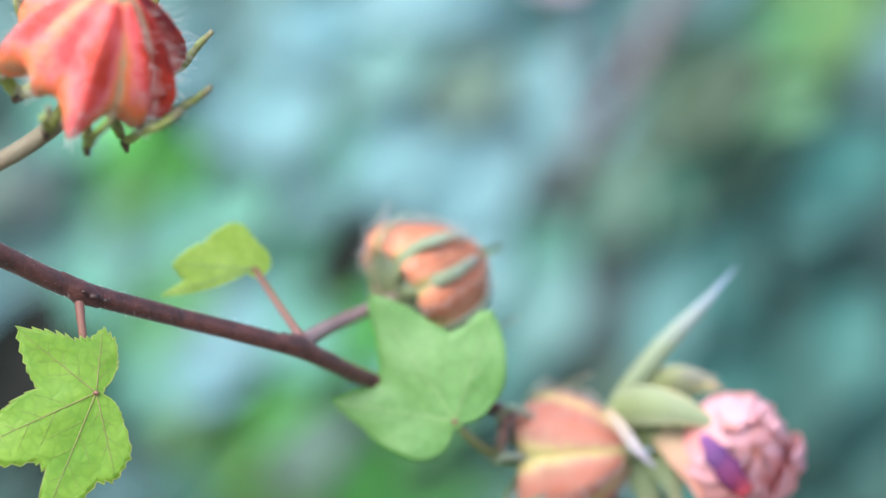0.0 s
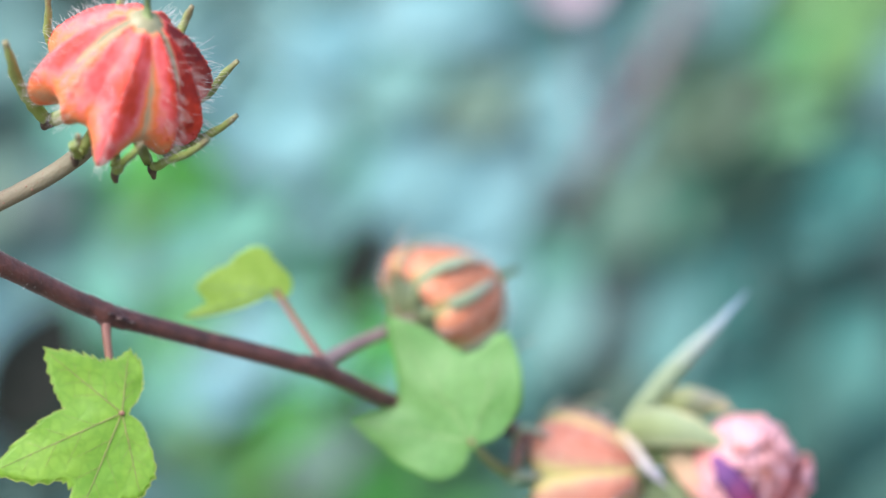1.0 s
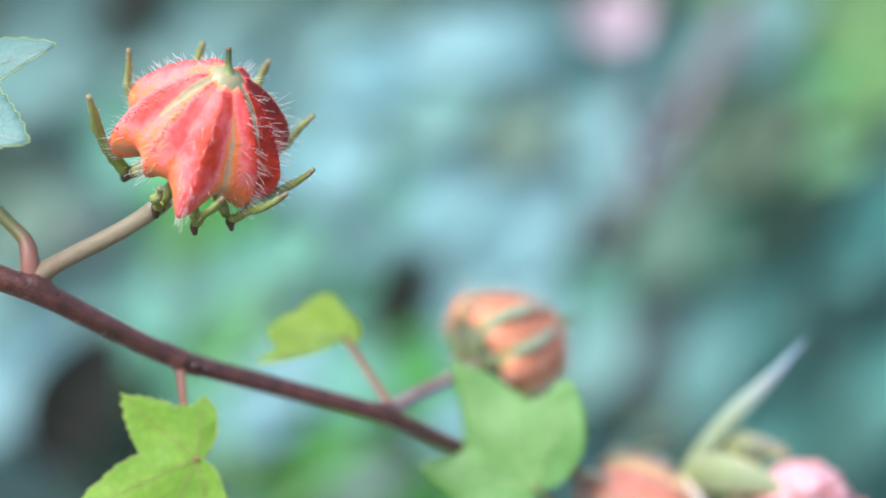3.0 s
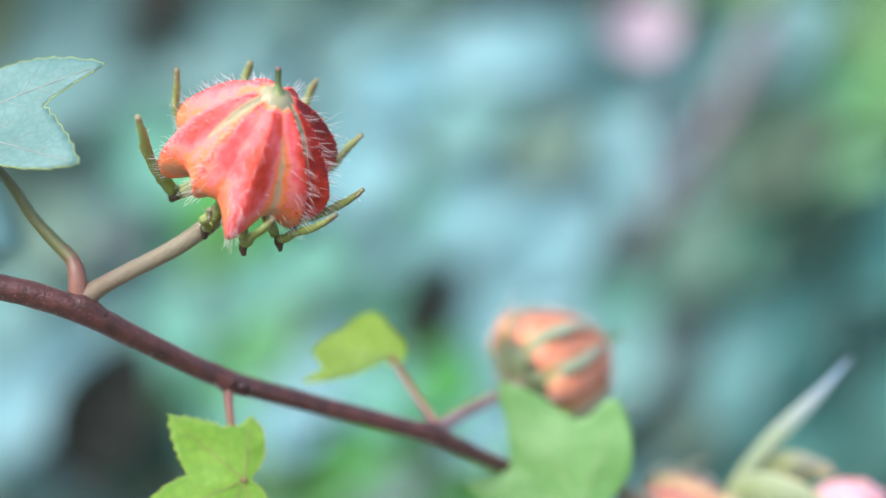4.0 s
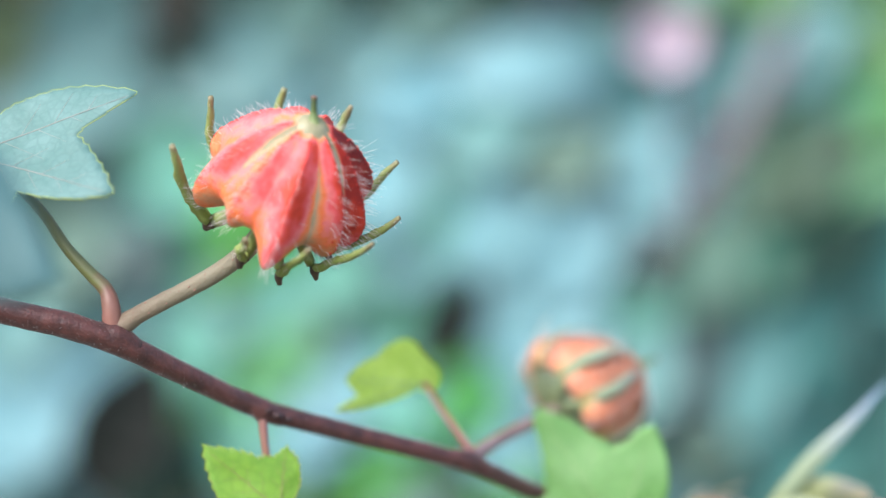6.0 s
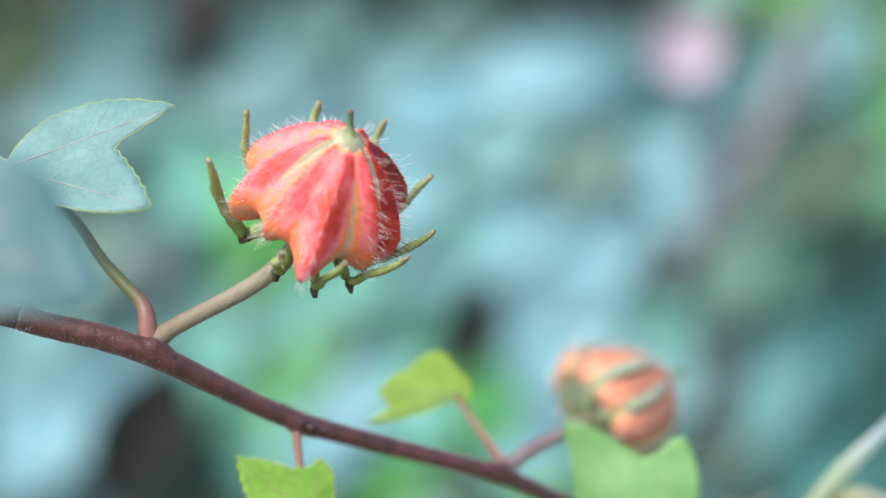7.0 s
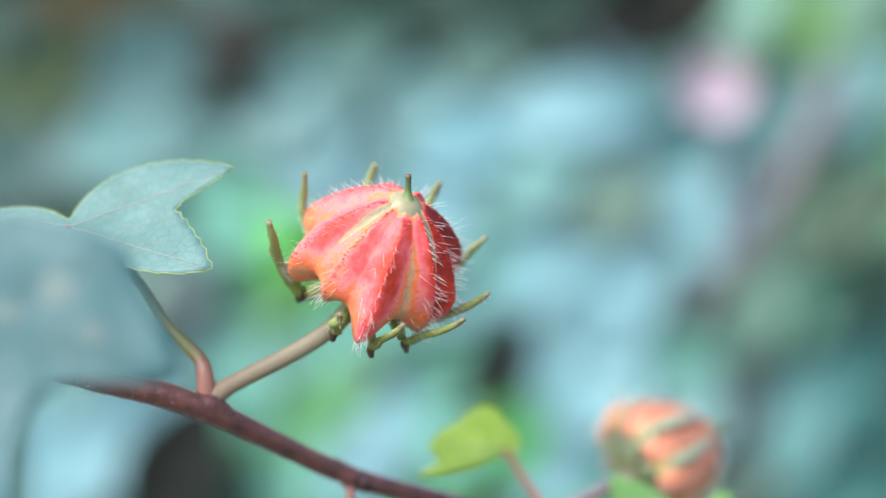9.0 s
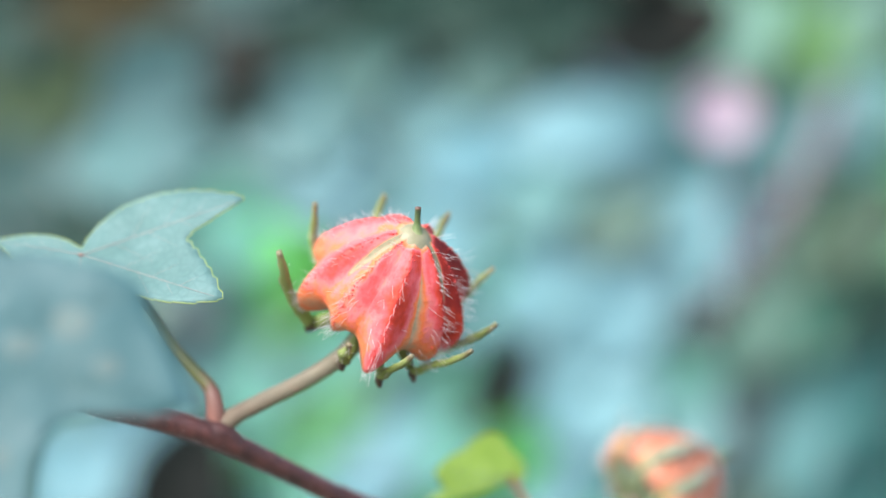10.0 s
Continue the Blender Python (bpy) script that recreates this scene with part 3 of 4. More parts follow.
            p = rib_point(m, scale, rib, u, s, 0.06)
            t = rib[0] + u * (rib[1] if u < 0 else rib[2])
            out = m.to_3x3() @ Vector((math.cos(t), math.sin(t), 0.55 - s * 0.9 + rnd.uniform(-0.35, 0.35)))
            out += Vector((rnd.uniform(-0.3, 0.3), rnd.uniform(-0.3, 0.3), rnd.uniform(-0.3, 0.3)))
            out.normalize()
            long = rnd.uniform(1.2, 2.9) * scale * (0.6 if tints and ring.index(rib) < 3 else 1.0)
            bend = Vector((rnd.uniform(-0.3, 0.3), 0, rnd.uniform(-0.35, 0.1)))
            runs.append(tube([p - out * 0.2, p + out * long * 0.5, p + out * long + bend], [0.025, 0.021, 0.009], 3, 2))
        part("hairs", joined(runs), hair_white, pod, "fine white bristly hairs", True, "stuff")
    return pod


# ---- ground and hedge ----
def ground_sheet():
    n, reach = 60, 40000.0
    verts, faces = [], []
    for i in range(n + 1):
        for j in range(n + 1):
            x = math.copysign(abs(2 * i / n - 1) ** 3, 2 * i - n) * reach
            y = math.copysign(abs(2 * j / n - 1) ** 3, 2 * j - n) * reach
            verts.append((x, y, -GROUND + 25 * noise.noise(Vector((x / 300, y / 300, 0)))))
    for i in range(n):
        for j in range(n):
            faces.append((i * (n + 1) + j, (i + 1) * (n + 1) + j, (i + 1) * (n + 1) + j + 1, i * (n + 1) + j + 1))
    me = bpy.data.meshes.new("ground")
    me.from_pydata([(Vector((v[0], v[1], v[2] + GROUND)) * MM) for v in verts], [], faces)
    me.polygons.foreach_set("use_smooth", [True] * len(me.polygons))
    me.materials.append(soil)
    return tagged(new("ground", me), "bare soil under the shrubs, out of view, lightened to bounce light", "ground", "", "structure")


ground_sheet()


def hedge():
    """Undergrowth added behind the shrub to close off the sky: a lumpy mass coloured dark for shade and a skin of many
    leaves.
    """
    h = thing("hedge", 0, 1500, -GROUND, "dense dark green hedge closing off the sky behind the plant", "hedge", "", "stuff")
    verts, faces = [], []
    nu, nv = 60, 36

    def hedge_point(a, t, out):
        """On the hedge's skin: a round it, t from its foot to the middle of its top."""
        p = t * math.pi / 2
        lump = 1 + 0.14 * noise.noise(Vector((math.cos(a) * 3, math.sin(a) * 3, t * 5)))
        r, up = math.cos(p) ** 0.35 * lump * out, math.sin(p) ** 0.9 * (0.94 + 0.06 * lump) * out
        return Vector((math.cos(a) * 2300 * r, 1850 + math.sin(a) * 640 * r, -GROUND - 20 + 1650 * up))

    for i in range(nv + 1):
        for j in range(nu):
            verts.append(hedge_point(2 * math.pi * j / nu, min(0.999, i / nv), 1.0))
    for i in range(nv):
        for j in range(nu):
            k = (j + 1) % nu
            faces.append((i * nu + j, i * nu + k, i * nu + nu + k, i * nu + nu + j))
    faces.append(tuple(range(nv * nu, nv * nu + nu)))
    part("inner_mass", (verts, faces, None), hedge_dark, h, "solid lumpy mass coloured dark for the shade among inner leaves")
    rnd = random.Random(5)
    verts, faces = [], []
    for _ in range(11000):
        c = hedge_point(rnd.uniform(0, 2 * math.pi), rnd.random() ** 0.9, rnd.uniform(0.98, 1.08))
        long, wide = rnd.uniform(50, 95), rnd.uniform(24, 42)
        m = Matrix.Translation(c) @ Euler((rnd.uniform(0.4, 2.2), rnd.uniform(-0.6, 0.6), rnd.uniform(-1.4, 1.4))).to_matrix().to_4x4() @ Matrix.Rotation(rnd.uniform(0, 6.28), 4, "Z")
        k = len(verts)
        for x, y, z in ((0, 0, 0), (0.3, 0.9, 0.12), (0.65, 0.8, 0.08), (1, 0, -0.15), (0.65, -0.8, 0.08), (0.3, -0.9, 0.12), (0.5, 0, -0.05)):
            verts.append(m @ Vector((x * long - long / 2, y * wide / 2, z * wide)))
        faces += [(k + 6, k + i, k + (i + 1) % 6) for i in range(6)]
    part("hedge_leaves", (verts, faces, None), hedge_leaf, h, "many dark green leaves", True, "stuff")


hedge()

# ---- blurred shrub behind ----
shrub = thing("background_shrub", 40, 760, -GROUND, "leafy shrub with broad bluish-green leaves behind the branch", "shrub")
SHRUB_STEMS = [[(0, 860, -605), (20, 850, -250), (-10, 810, -60), (-60, 800, 60), (-90, 810, 160)],
               [(30, 860, -605), (70, 850, -200), (90, 820, 0), (120, 810, 140)],
               [(-30, 860, -605), (-90, 850, -250), (-130, 810, -40), (-150, 805, 90)]]
for line in SHRUB_STEMS:
    part("stem", tube(line, [7, 6, 4.5, 3, 2], 10, 8, 0.15), far_stem, shrub)
leaf_rnd = random.Random(11)


def shrub_leaf(x, y, z, long, wide, turn, material, heap=None):
    """A broad pointed leaf, folded along its midrib, about x, y, z: a part with its stalk, or one more in the heap of its tone."""
    place = facing(x, y, z, turn, leaf_rnd.uniform(-6, 6), leaf_rnd.uniform(-19, -11))
    n, rows = 14, 6
    verts, faces = [], []
    for face in (0, 1):
        for i in range(n + 1):
            u = i / n
            half = wide / 2 * (math.sin(math.pi * u ** 0.8) ** 0.75 if 0 < u < 1 else 0.02)
            for j in range(rows + 1):
                v = -1 + 2 * j / rows
                zz = abs(v) * half * 0.13 - (u - 0.5) ** 2 * long * 0.25 + 0.03 * wide * math.sin(u * 24 + v)
                verts.append(place @ Vector(((u - 0.5) * long, v * half, zz - 0.5 * face)))
    k = (n + 1) * (rows + 1)
    for i in range(n):
        for j in range(rows):
            a = i * (rows + 1) + j
            q = (a, a + 1, a + rows + 2, a + rows + 1)
            faces += [q, tuple(k + w for w in reversed(q))]
    if heap is not None:
        heap.setdefault(material.name, (material, []))[1].append((verts, faces, None))
        return
    leaf = part("leaf", (verts, faces, None), material, shrub)
    foot = place @ Vector((-long / 2, 0, -long * 0.06))
    part("leaf_stalk", tube([foot, foot + Vector((3, 22, -8)), foot + Vector((6, 60, -24))], [0.9, 1.1, 1.3], 7, 4), far_stem, leaf)


# (x, z) of the middles of each leaf tone, set to fit the camera's view
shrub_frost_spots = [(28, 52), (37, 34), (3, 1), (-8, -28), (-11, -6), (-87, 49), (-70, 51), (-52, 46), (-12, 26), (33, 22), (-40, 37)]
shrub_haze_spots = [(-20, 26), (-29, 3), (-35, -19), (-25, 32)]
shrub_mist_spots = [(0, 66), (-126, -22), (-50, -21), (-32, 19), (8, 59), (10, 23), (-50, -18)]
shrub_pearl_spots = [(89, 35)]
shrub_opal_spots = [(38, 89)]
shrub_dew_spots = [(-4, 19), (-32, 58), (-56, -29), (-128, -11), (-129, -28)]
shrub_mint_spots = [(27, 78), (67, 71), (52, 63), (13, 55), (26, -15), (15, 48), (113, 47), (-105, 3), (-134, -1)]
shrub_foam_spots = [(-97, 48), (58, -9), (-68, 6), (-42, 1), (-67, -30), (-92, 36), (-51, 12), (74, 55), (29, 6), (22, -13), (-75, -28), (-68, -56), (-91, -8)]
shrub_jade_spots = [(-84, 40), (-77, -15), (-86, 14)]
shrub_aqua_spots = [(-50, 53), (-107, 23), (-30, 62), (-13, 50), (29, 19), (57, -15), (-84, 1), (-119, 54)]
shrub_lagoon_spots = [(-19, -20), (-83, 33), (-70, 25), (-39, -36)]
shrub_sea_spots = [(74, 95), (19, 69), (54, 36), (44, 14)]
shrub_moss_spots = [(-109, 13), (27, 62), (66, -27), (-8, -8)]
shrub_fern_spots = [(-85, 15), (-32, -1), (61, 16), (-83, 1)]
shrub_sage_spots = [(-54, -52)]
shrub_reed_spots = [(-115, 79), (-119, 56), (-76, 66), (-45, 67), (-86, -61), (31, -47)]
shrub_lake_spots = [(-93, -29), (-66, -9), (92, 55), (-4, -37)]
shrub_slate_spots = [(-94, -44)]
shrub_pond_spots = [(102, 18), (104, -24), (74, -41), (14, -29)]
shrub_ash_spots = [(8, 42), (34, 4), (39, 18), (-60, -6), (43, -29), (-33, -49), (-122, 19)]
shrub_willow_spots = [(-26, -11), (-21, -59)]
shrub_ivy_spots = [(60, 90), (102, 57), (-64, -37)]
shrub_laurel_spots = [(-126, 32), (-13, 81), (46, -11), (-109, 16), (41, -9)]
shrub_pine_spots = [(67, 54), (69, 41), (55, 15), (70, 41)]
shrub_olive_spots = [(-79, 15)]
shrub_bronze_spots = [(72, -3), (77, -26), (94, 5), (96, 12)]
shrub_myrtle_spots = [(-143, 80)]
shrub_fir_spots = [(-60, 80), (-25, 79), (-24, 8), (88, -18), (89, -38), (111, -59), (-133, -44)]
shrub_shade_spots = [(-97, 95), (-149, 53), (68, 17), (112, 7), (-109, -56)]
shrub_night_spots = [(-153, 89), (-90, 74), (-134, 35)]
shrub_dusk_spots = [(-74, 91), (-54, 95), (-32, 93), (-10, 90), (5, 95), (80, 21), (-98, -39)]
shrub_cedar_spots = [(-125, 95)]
shrub_gap_brown_spots = [(-94, 83), (27, 95)]
shrub_gap_black_spots = [(18, 90), (-23, 0), (-105, -25)]
LEAF_SHADES = [(shrub_frost, shrub_frost_spots), (shrub_haze, shrub_haze_spots), (shrub_mist, shrub_mist_spots), (shrub_pearl, shrub_pearl_spots), (shrub_opal, shrub_opal_spots), (shrub_dew, shrub_dew_spots), (shrub_mint, shrub_mint_spots), (shrub_foam, shrub_foam_spots), (shrub_jade, shrub_jade_spots), (shrub_aqua, shrub_aqua_spots), (shrub_lagoon, shrub_lagoon_spots), (shrub_sea, shrub_sea_spots), (shrub_moss, shrub_moss_spots), (shrub_fern, shrub_fern_spots), (shrub_sage, shrub_sage_spots), (shrub_reed, shrub_reed_spots), (shrub_lake, shrub_lake_spots), (shrub_slate, shrub_slate_spots), (shrub_pond, shrub_pond_spots), (shrub_ash, shrub_ash_spots), (shrub_willow, shrub_willow_spots), (shrub_ivy, shrub_ivy_spots), (shrub_laurel, shrub_laurel_spots), (shrub_pine, shrub_pine_spots), (shrub_olive, shrub_olive_spots), (shrub_bronze, shrub_bronze_spots), (shrub_myrtle, shrub_myrtle_spots), (shrub_fir, shrub_fir_spots), (shrub_shade, shrub_shade_spots), (shrub_night, shrub_night_spots), (shrub_dusk, shrub_dusk_spots), (shrub_cedar, shrub_cedar_spots), (shrub_gap_brown, shrub_gap_brown_spots), (shrub_gap_black, shrub_gap_black_spots)]


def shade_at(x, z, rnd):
    """The listed leaf tone about nearest to x, z."""
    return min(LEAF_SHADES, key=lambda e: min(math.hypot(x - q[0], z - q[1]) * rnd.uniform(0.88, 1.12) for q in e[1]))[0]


# leaves placed to fit the camera's view; near-black ones stand for shaded gaps
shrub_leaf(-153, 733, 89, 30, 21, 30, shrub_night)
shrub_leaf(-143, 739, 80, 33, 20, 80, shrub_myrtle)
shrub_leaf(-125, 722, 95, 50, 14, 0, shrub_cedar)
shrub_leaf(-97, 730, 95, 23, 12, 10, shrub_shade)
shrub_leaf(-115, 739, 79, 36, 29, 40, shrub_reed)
shrub_leaf(-94, 722, 83, 21, 14, 70, shrub_gap_brown)
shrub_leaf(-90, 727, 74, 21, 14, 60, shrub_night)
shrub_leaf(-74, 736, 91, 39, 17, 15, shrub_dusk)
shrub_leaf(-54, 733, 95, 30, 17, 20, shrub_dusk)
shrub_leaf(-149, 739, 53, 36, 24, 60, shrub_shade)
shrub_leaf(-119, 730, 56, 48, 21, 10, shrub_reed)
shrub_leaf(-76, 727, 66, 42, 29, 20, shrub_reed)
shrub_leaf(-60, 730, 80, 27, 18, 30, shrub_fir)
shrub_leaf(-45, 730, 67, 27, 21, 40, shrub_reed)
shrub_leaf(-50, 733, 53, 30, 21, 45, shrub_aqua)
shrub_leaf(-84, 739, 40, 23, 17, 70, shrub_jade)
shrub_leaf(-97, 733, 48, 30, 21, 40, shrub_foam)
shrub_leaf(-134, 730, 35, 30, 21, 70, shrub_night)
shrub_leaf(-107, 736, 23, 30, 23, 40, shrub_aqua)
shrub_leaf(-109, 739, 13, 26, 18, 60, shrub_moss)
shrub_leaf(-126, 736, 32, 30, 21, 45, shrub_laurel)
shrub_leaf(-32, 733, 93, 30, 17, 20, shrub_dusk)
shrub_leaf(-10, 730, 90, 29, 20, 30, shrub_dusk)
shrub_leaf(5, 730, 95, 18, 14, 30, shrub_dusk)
# two near-black leaves in place of a shaded gap
shrub_leaf(18, 706, 90, 39, 25, 15, shrub_gap_black)
shrub_leaf(27, 706, 95, 18, 12, 30, shrub_gap_brown)
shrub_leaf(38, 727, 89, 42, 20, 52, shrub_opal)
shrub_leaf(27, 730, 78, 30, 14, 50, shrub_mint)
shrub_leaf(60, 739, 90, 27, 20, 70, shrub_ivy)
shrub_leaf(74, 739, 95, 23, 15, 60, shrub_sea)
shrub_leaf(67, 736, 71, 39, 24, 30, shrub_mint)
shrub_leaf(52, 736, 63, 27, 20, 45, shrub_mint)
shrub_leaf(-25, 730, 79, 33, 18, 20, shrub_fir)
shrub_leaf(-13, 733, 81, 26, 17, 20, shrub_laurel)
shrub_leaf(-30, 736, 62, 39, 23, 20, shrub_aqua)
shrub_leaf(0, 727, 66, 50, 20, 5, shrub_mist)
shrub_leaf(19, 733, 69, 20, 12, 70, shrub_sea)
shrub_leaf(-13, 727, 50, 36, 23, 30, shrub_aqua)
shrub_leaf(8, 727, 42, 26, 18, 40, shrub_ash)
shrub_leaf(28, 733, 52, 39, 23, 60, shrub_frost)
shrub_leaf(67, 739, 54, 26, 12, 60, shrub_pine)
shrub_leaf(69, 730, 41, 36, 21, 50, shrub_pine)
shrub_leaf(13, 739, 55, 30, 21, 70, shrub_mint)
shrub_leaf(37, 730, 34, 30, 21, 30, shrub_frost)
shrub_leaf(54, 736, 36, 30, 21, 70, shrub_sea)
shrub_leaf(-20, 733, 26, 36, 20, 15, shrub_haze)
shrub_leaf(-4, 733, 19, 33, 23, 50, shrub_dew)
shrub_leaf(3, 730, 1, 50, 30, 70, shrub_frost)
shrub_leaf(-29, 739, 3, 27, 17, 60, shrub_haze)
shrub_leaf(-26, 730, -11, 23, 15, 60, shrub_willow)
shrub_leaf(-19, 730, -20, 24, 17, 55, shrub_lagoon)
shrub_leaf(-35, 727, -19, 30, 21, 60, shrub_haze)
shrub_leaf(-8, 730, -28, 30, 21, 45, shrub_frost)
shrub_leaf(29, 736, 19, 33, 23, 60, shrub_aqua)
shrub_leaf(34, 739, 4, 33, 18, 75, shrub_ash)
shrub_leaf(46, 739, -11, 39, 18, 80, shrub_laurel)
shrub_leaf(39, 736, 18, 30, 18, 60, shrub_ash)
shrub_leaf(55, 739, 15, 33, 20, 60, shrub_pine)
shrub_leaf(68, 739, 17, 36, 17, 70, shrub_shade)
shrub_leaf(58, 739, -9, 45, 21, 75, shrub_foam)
shrub_leaf(72, 730, -3, 45, 17, 80, shrub_bronze)
shrub_leaf(77, 739, -26, 30, 18, 70, shrub_bronze)
shrub_leaf(26, 727, -15, 30, 21, 60, shrub_mint)
shrub_leaf(-126, 727, -22, 50, 29, 30, shrub_mist)
shrub_leaf(-93, 736, -29, 24, 15, 50, shrub_lake)
shrub_leaf(-77, 733, -15, 33, 20, 65, shrub_jade)
shrub_leaf(-60, 730, -6, 36, 11, 82, shrub_ash)
shrub_leaf(-50, 739, -21, 33, 20, 70, shrub_mist)
shrub_leaf(-68, 730, 6, 24, 17, 50, shrub_foam)
shrub_leaf(-42, 739, 1, 27, 18, 60, shrub_foam)
shrub_leaf(-67, 730, -30, 30, 21, 30, shrub_foam)
shrub_leaf(-86, 739, 14, 23, 15, 60, shrub_jade)
shrub_leaf(-11, 739, -6, 27, 17, 70, shrub_frost)
# near-black leaf in place of a shaded gap
shrub_leaf(-23, 706, 0, 29, 15, 60, shrub_gap_black)
shrub_leaf(-92, 727, 36, 26, 18, 40, shrub_foam)
shrub_leaf(-87, 736, 49, 33, 23, 40, shrub_frost)
shrub_leaf(-70, 727, 51, 32, 20, 40, shrub_frost)
shrub_leaf(-83, 727, 33, 23, 17, 70, shrub_lagoon)
shrub_leaf(-66, 727, -9, 24, 17, 60, shrub_lake)
shrub_leaf(-109, 730, 16, 22, 16, 40, shrub_laurel)
shrub_leaf(-85, 733, 15, 23, 16, 50, shrub_fern)
shrub_leaf(-70, 736, 25, 26, 17, 70, shrub_lagoon)
shrub_leaf(-79, 727, 15, 17, 13, 50, shrub_olive)
shrub_leaf(-52, 733, 46, 44, 22, 68, shrub_frost)
shrub_leaf(-32, 727, 58, 35, 20, 20, shrub_dew)
shrub_leaf(-25, 733, 32, 38, 19, 15, shrub_haze)
shrub_leaf(-32, 733, 19, 29, 19, 40, shrub_mist)
shrub_leaf(-12, 730, 26, 38, 19, 60, shrub_frost)
shrub_leaf(-51, 730, 12, 26, 17, 40, shrub_foam)
shrub_leaf(-24, 727, 8, 33, 11, 68, shrub_fir)
shrub_leaf(-32, 727, -1, 29, 13, 68, shrub_fern)
shrub_leaf(15, 739, 48, 38, 22, 50, shrub_mint)
shrub_leaf(8, 730, 59, 29, 16, 20, shrub_mist)
shrub_leaf(27, 733, 62, 23, 15, 40, shrub_moss)
shrub_leaf(10, 730, 23, 48, 25, 70, shrub_mist)
shrub_leaf(74, 739, 55, 29, 19, 60, shrub_foam)
shrub_leaf(70, 733, 41, 22, 16, 50, shrub_pine)
shrub_leaf(92, 736, 55, 25, 17, 50, shrub_lake)
shrub_leaf(102, 730, 57, 26, 17, 60, shrub_ivy)
shrub_leaf(113, 736, 47, 22, 15, 70, shrub_mint)
shrub_leaf(89, 736, 35, 36, 12, 35, shrub_pearl)
shrub_leaf(80, 722, 21, 42, 14, 35, shrub_dusk)
shrub_leaf(102, 736, 18, 41, 26, 40, shrub_pond)
shrub_leaf(61, 736, 16, 32, 17, 60, shrub_fern)
shrub_leaf(94, 733, 5, 29, 20, 60, shrub_bronze)
shrub_leaf(112, 736, 7, 29, 20, 70, shrub_shade)
shrub_leaf(29, 733, 6, 29, 16, 80, shrub_foam)
shrub_leaf(44, 727, 14, 29, 19, 75, shrub_sea)
shrub_leaf(33, 739, 22, 29, 17, 70, shrub_frost)
shrub_leaf(22, 730, -13, 44, 15, 85, shrub_foam)
shrub_leaf(41, 736, -9, 44, 17, 80, shrub_laurel)
shrub_leaf(57, 727, -15, 38, 16, 70, shrub_aqua)
shrub_leaf(66, 739, -27, 38, 19, 55, shrub_moss)
shrub_leaf(88, 739, -18, 48, 19, 78, shrub_fir)
shrub_leaf(89, 727, -38, 38, 20, 70, shrub_fir)
shrub_leaf(104, 733, -24, 41, 20, 70, shrub_pond)
shrub_leaf(111, 739, -59, 29, 20, 60, shrub_fir)
shrub_leaf(74, 733, -41, 29, 20, 45, shrub_pond)
shrub_leaf(43, 736, -29, 29, 20, 70, shrub_ash)
shrub_leaf(14, 727, -29, 29, 20, 45, shrub_pond)
shrub_leaf(-105, 739, 3, 35, 22, 40, shrub_mint)
shrub_leaf(-84, 733, 1, 29, 19, 40, shrub_aqua)
# near-black leaf painted where a deep shaded gap lies
shrub_leaf(-105, 706, -25, 44, 26, 65, shrub_gap_black)
shrub_leaf(-109, 730, -56, 29, 20, 50, shrub_shade)
shrub_leaf(-75, 730, -28, 38, 20, 70, shrub_foam)
shrub_leaf(-64, 727, -37, 38, 9, 66, shrub_ivy)
shrub_leaf(-50, 727, -18, 38, 19, 25, shrub_mist)
shrub_leaf(-56, 727, -29, 32, 17, 35, shrub_dew)
shrub_leaf(-39, 733, -36, 33, 17, 50, shrub_lagoon)
shrub_leaf(-54, 736, -52, 23, 16, 60, shrub_sage)
shrub_leaf(-33, 727, -49, 28, 17, 45, shrub_ash)
shrub_leaf(-21, 736, -59, 29, 17, 50, shrub_willow)
shrub_leaf(-68, 739, -56, 29, 20, 70, shrub_foam)
shrub_leaf(-86, 727, -61, 29, 20, 45, shrub_reed)
shrub_leaf(-4, 730, -37, 29, 20, 60, shrub_lake)
shrub_leaf(31, 739, -47, 29, 20, 70, shrub_reed)
shrub_leaf(-8, 733, -8, 29, 20, 30, shrub_moss)
shrub_leaf(-40, 727, 37, 35, 22, 60, shrub_frost)
shrub_leaf(-98, 724, -39, 32, 19, 50, shrub_dusk)
shrub_leaf(96, 727, 12, 29, 19, 40, shrub_bronze)
shrub_leaf(-128, 739, -11, 41, 22, 40, shrub_dew)
shrub_leaf(-129, 727, -28, 49, 19, 42, shrub_dew)
shrub_leaf(-133, 730, -44, 24, 16, 50, shrub_fir)
shrub_leaf(-91, 727, -8, 27, 18, 70, shrub_foam)
shrub_leaf(-94, 727, -44, 18, 10, 80, shrub_slate)
shrub_leaf(-134, 727, -1, 30, 21, 60, shrub_mint)
shrub_leaf(-119, 730, 54, 30, 21, 45, shrub_aqua)
shrub_leaf(-122, 727, 19, 30, 21, 60, shrub_ash)
shrub_leaf(-83, 739, 1, 30, 21, 30, shrub_fern)

# the shrub's broad leaves, overlapping like shingles, each in the tone of a nearby listed spot
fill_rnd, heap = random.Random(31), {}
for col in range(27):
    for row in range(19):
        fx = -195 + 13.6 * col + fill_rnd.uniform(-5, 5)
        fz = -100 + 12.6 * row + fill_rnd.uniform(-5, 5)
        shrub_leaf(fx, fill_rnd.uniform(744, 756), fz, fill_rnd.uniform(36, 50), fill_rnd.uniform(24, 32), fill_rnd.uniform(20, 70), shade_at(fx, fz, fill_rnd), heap)
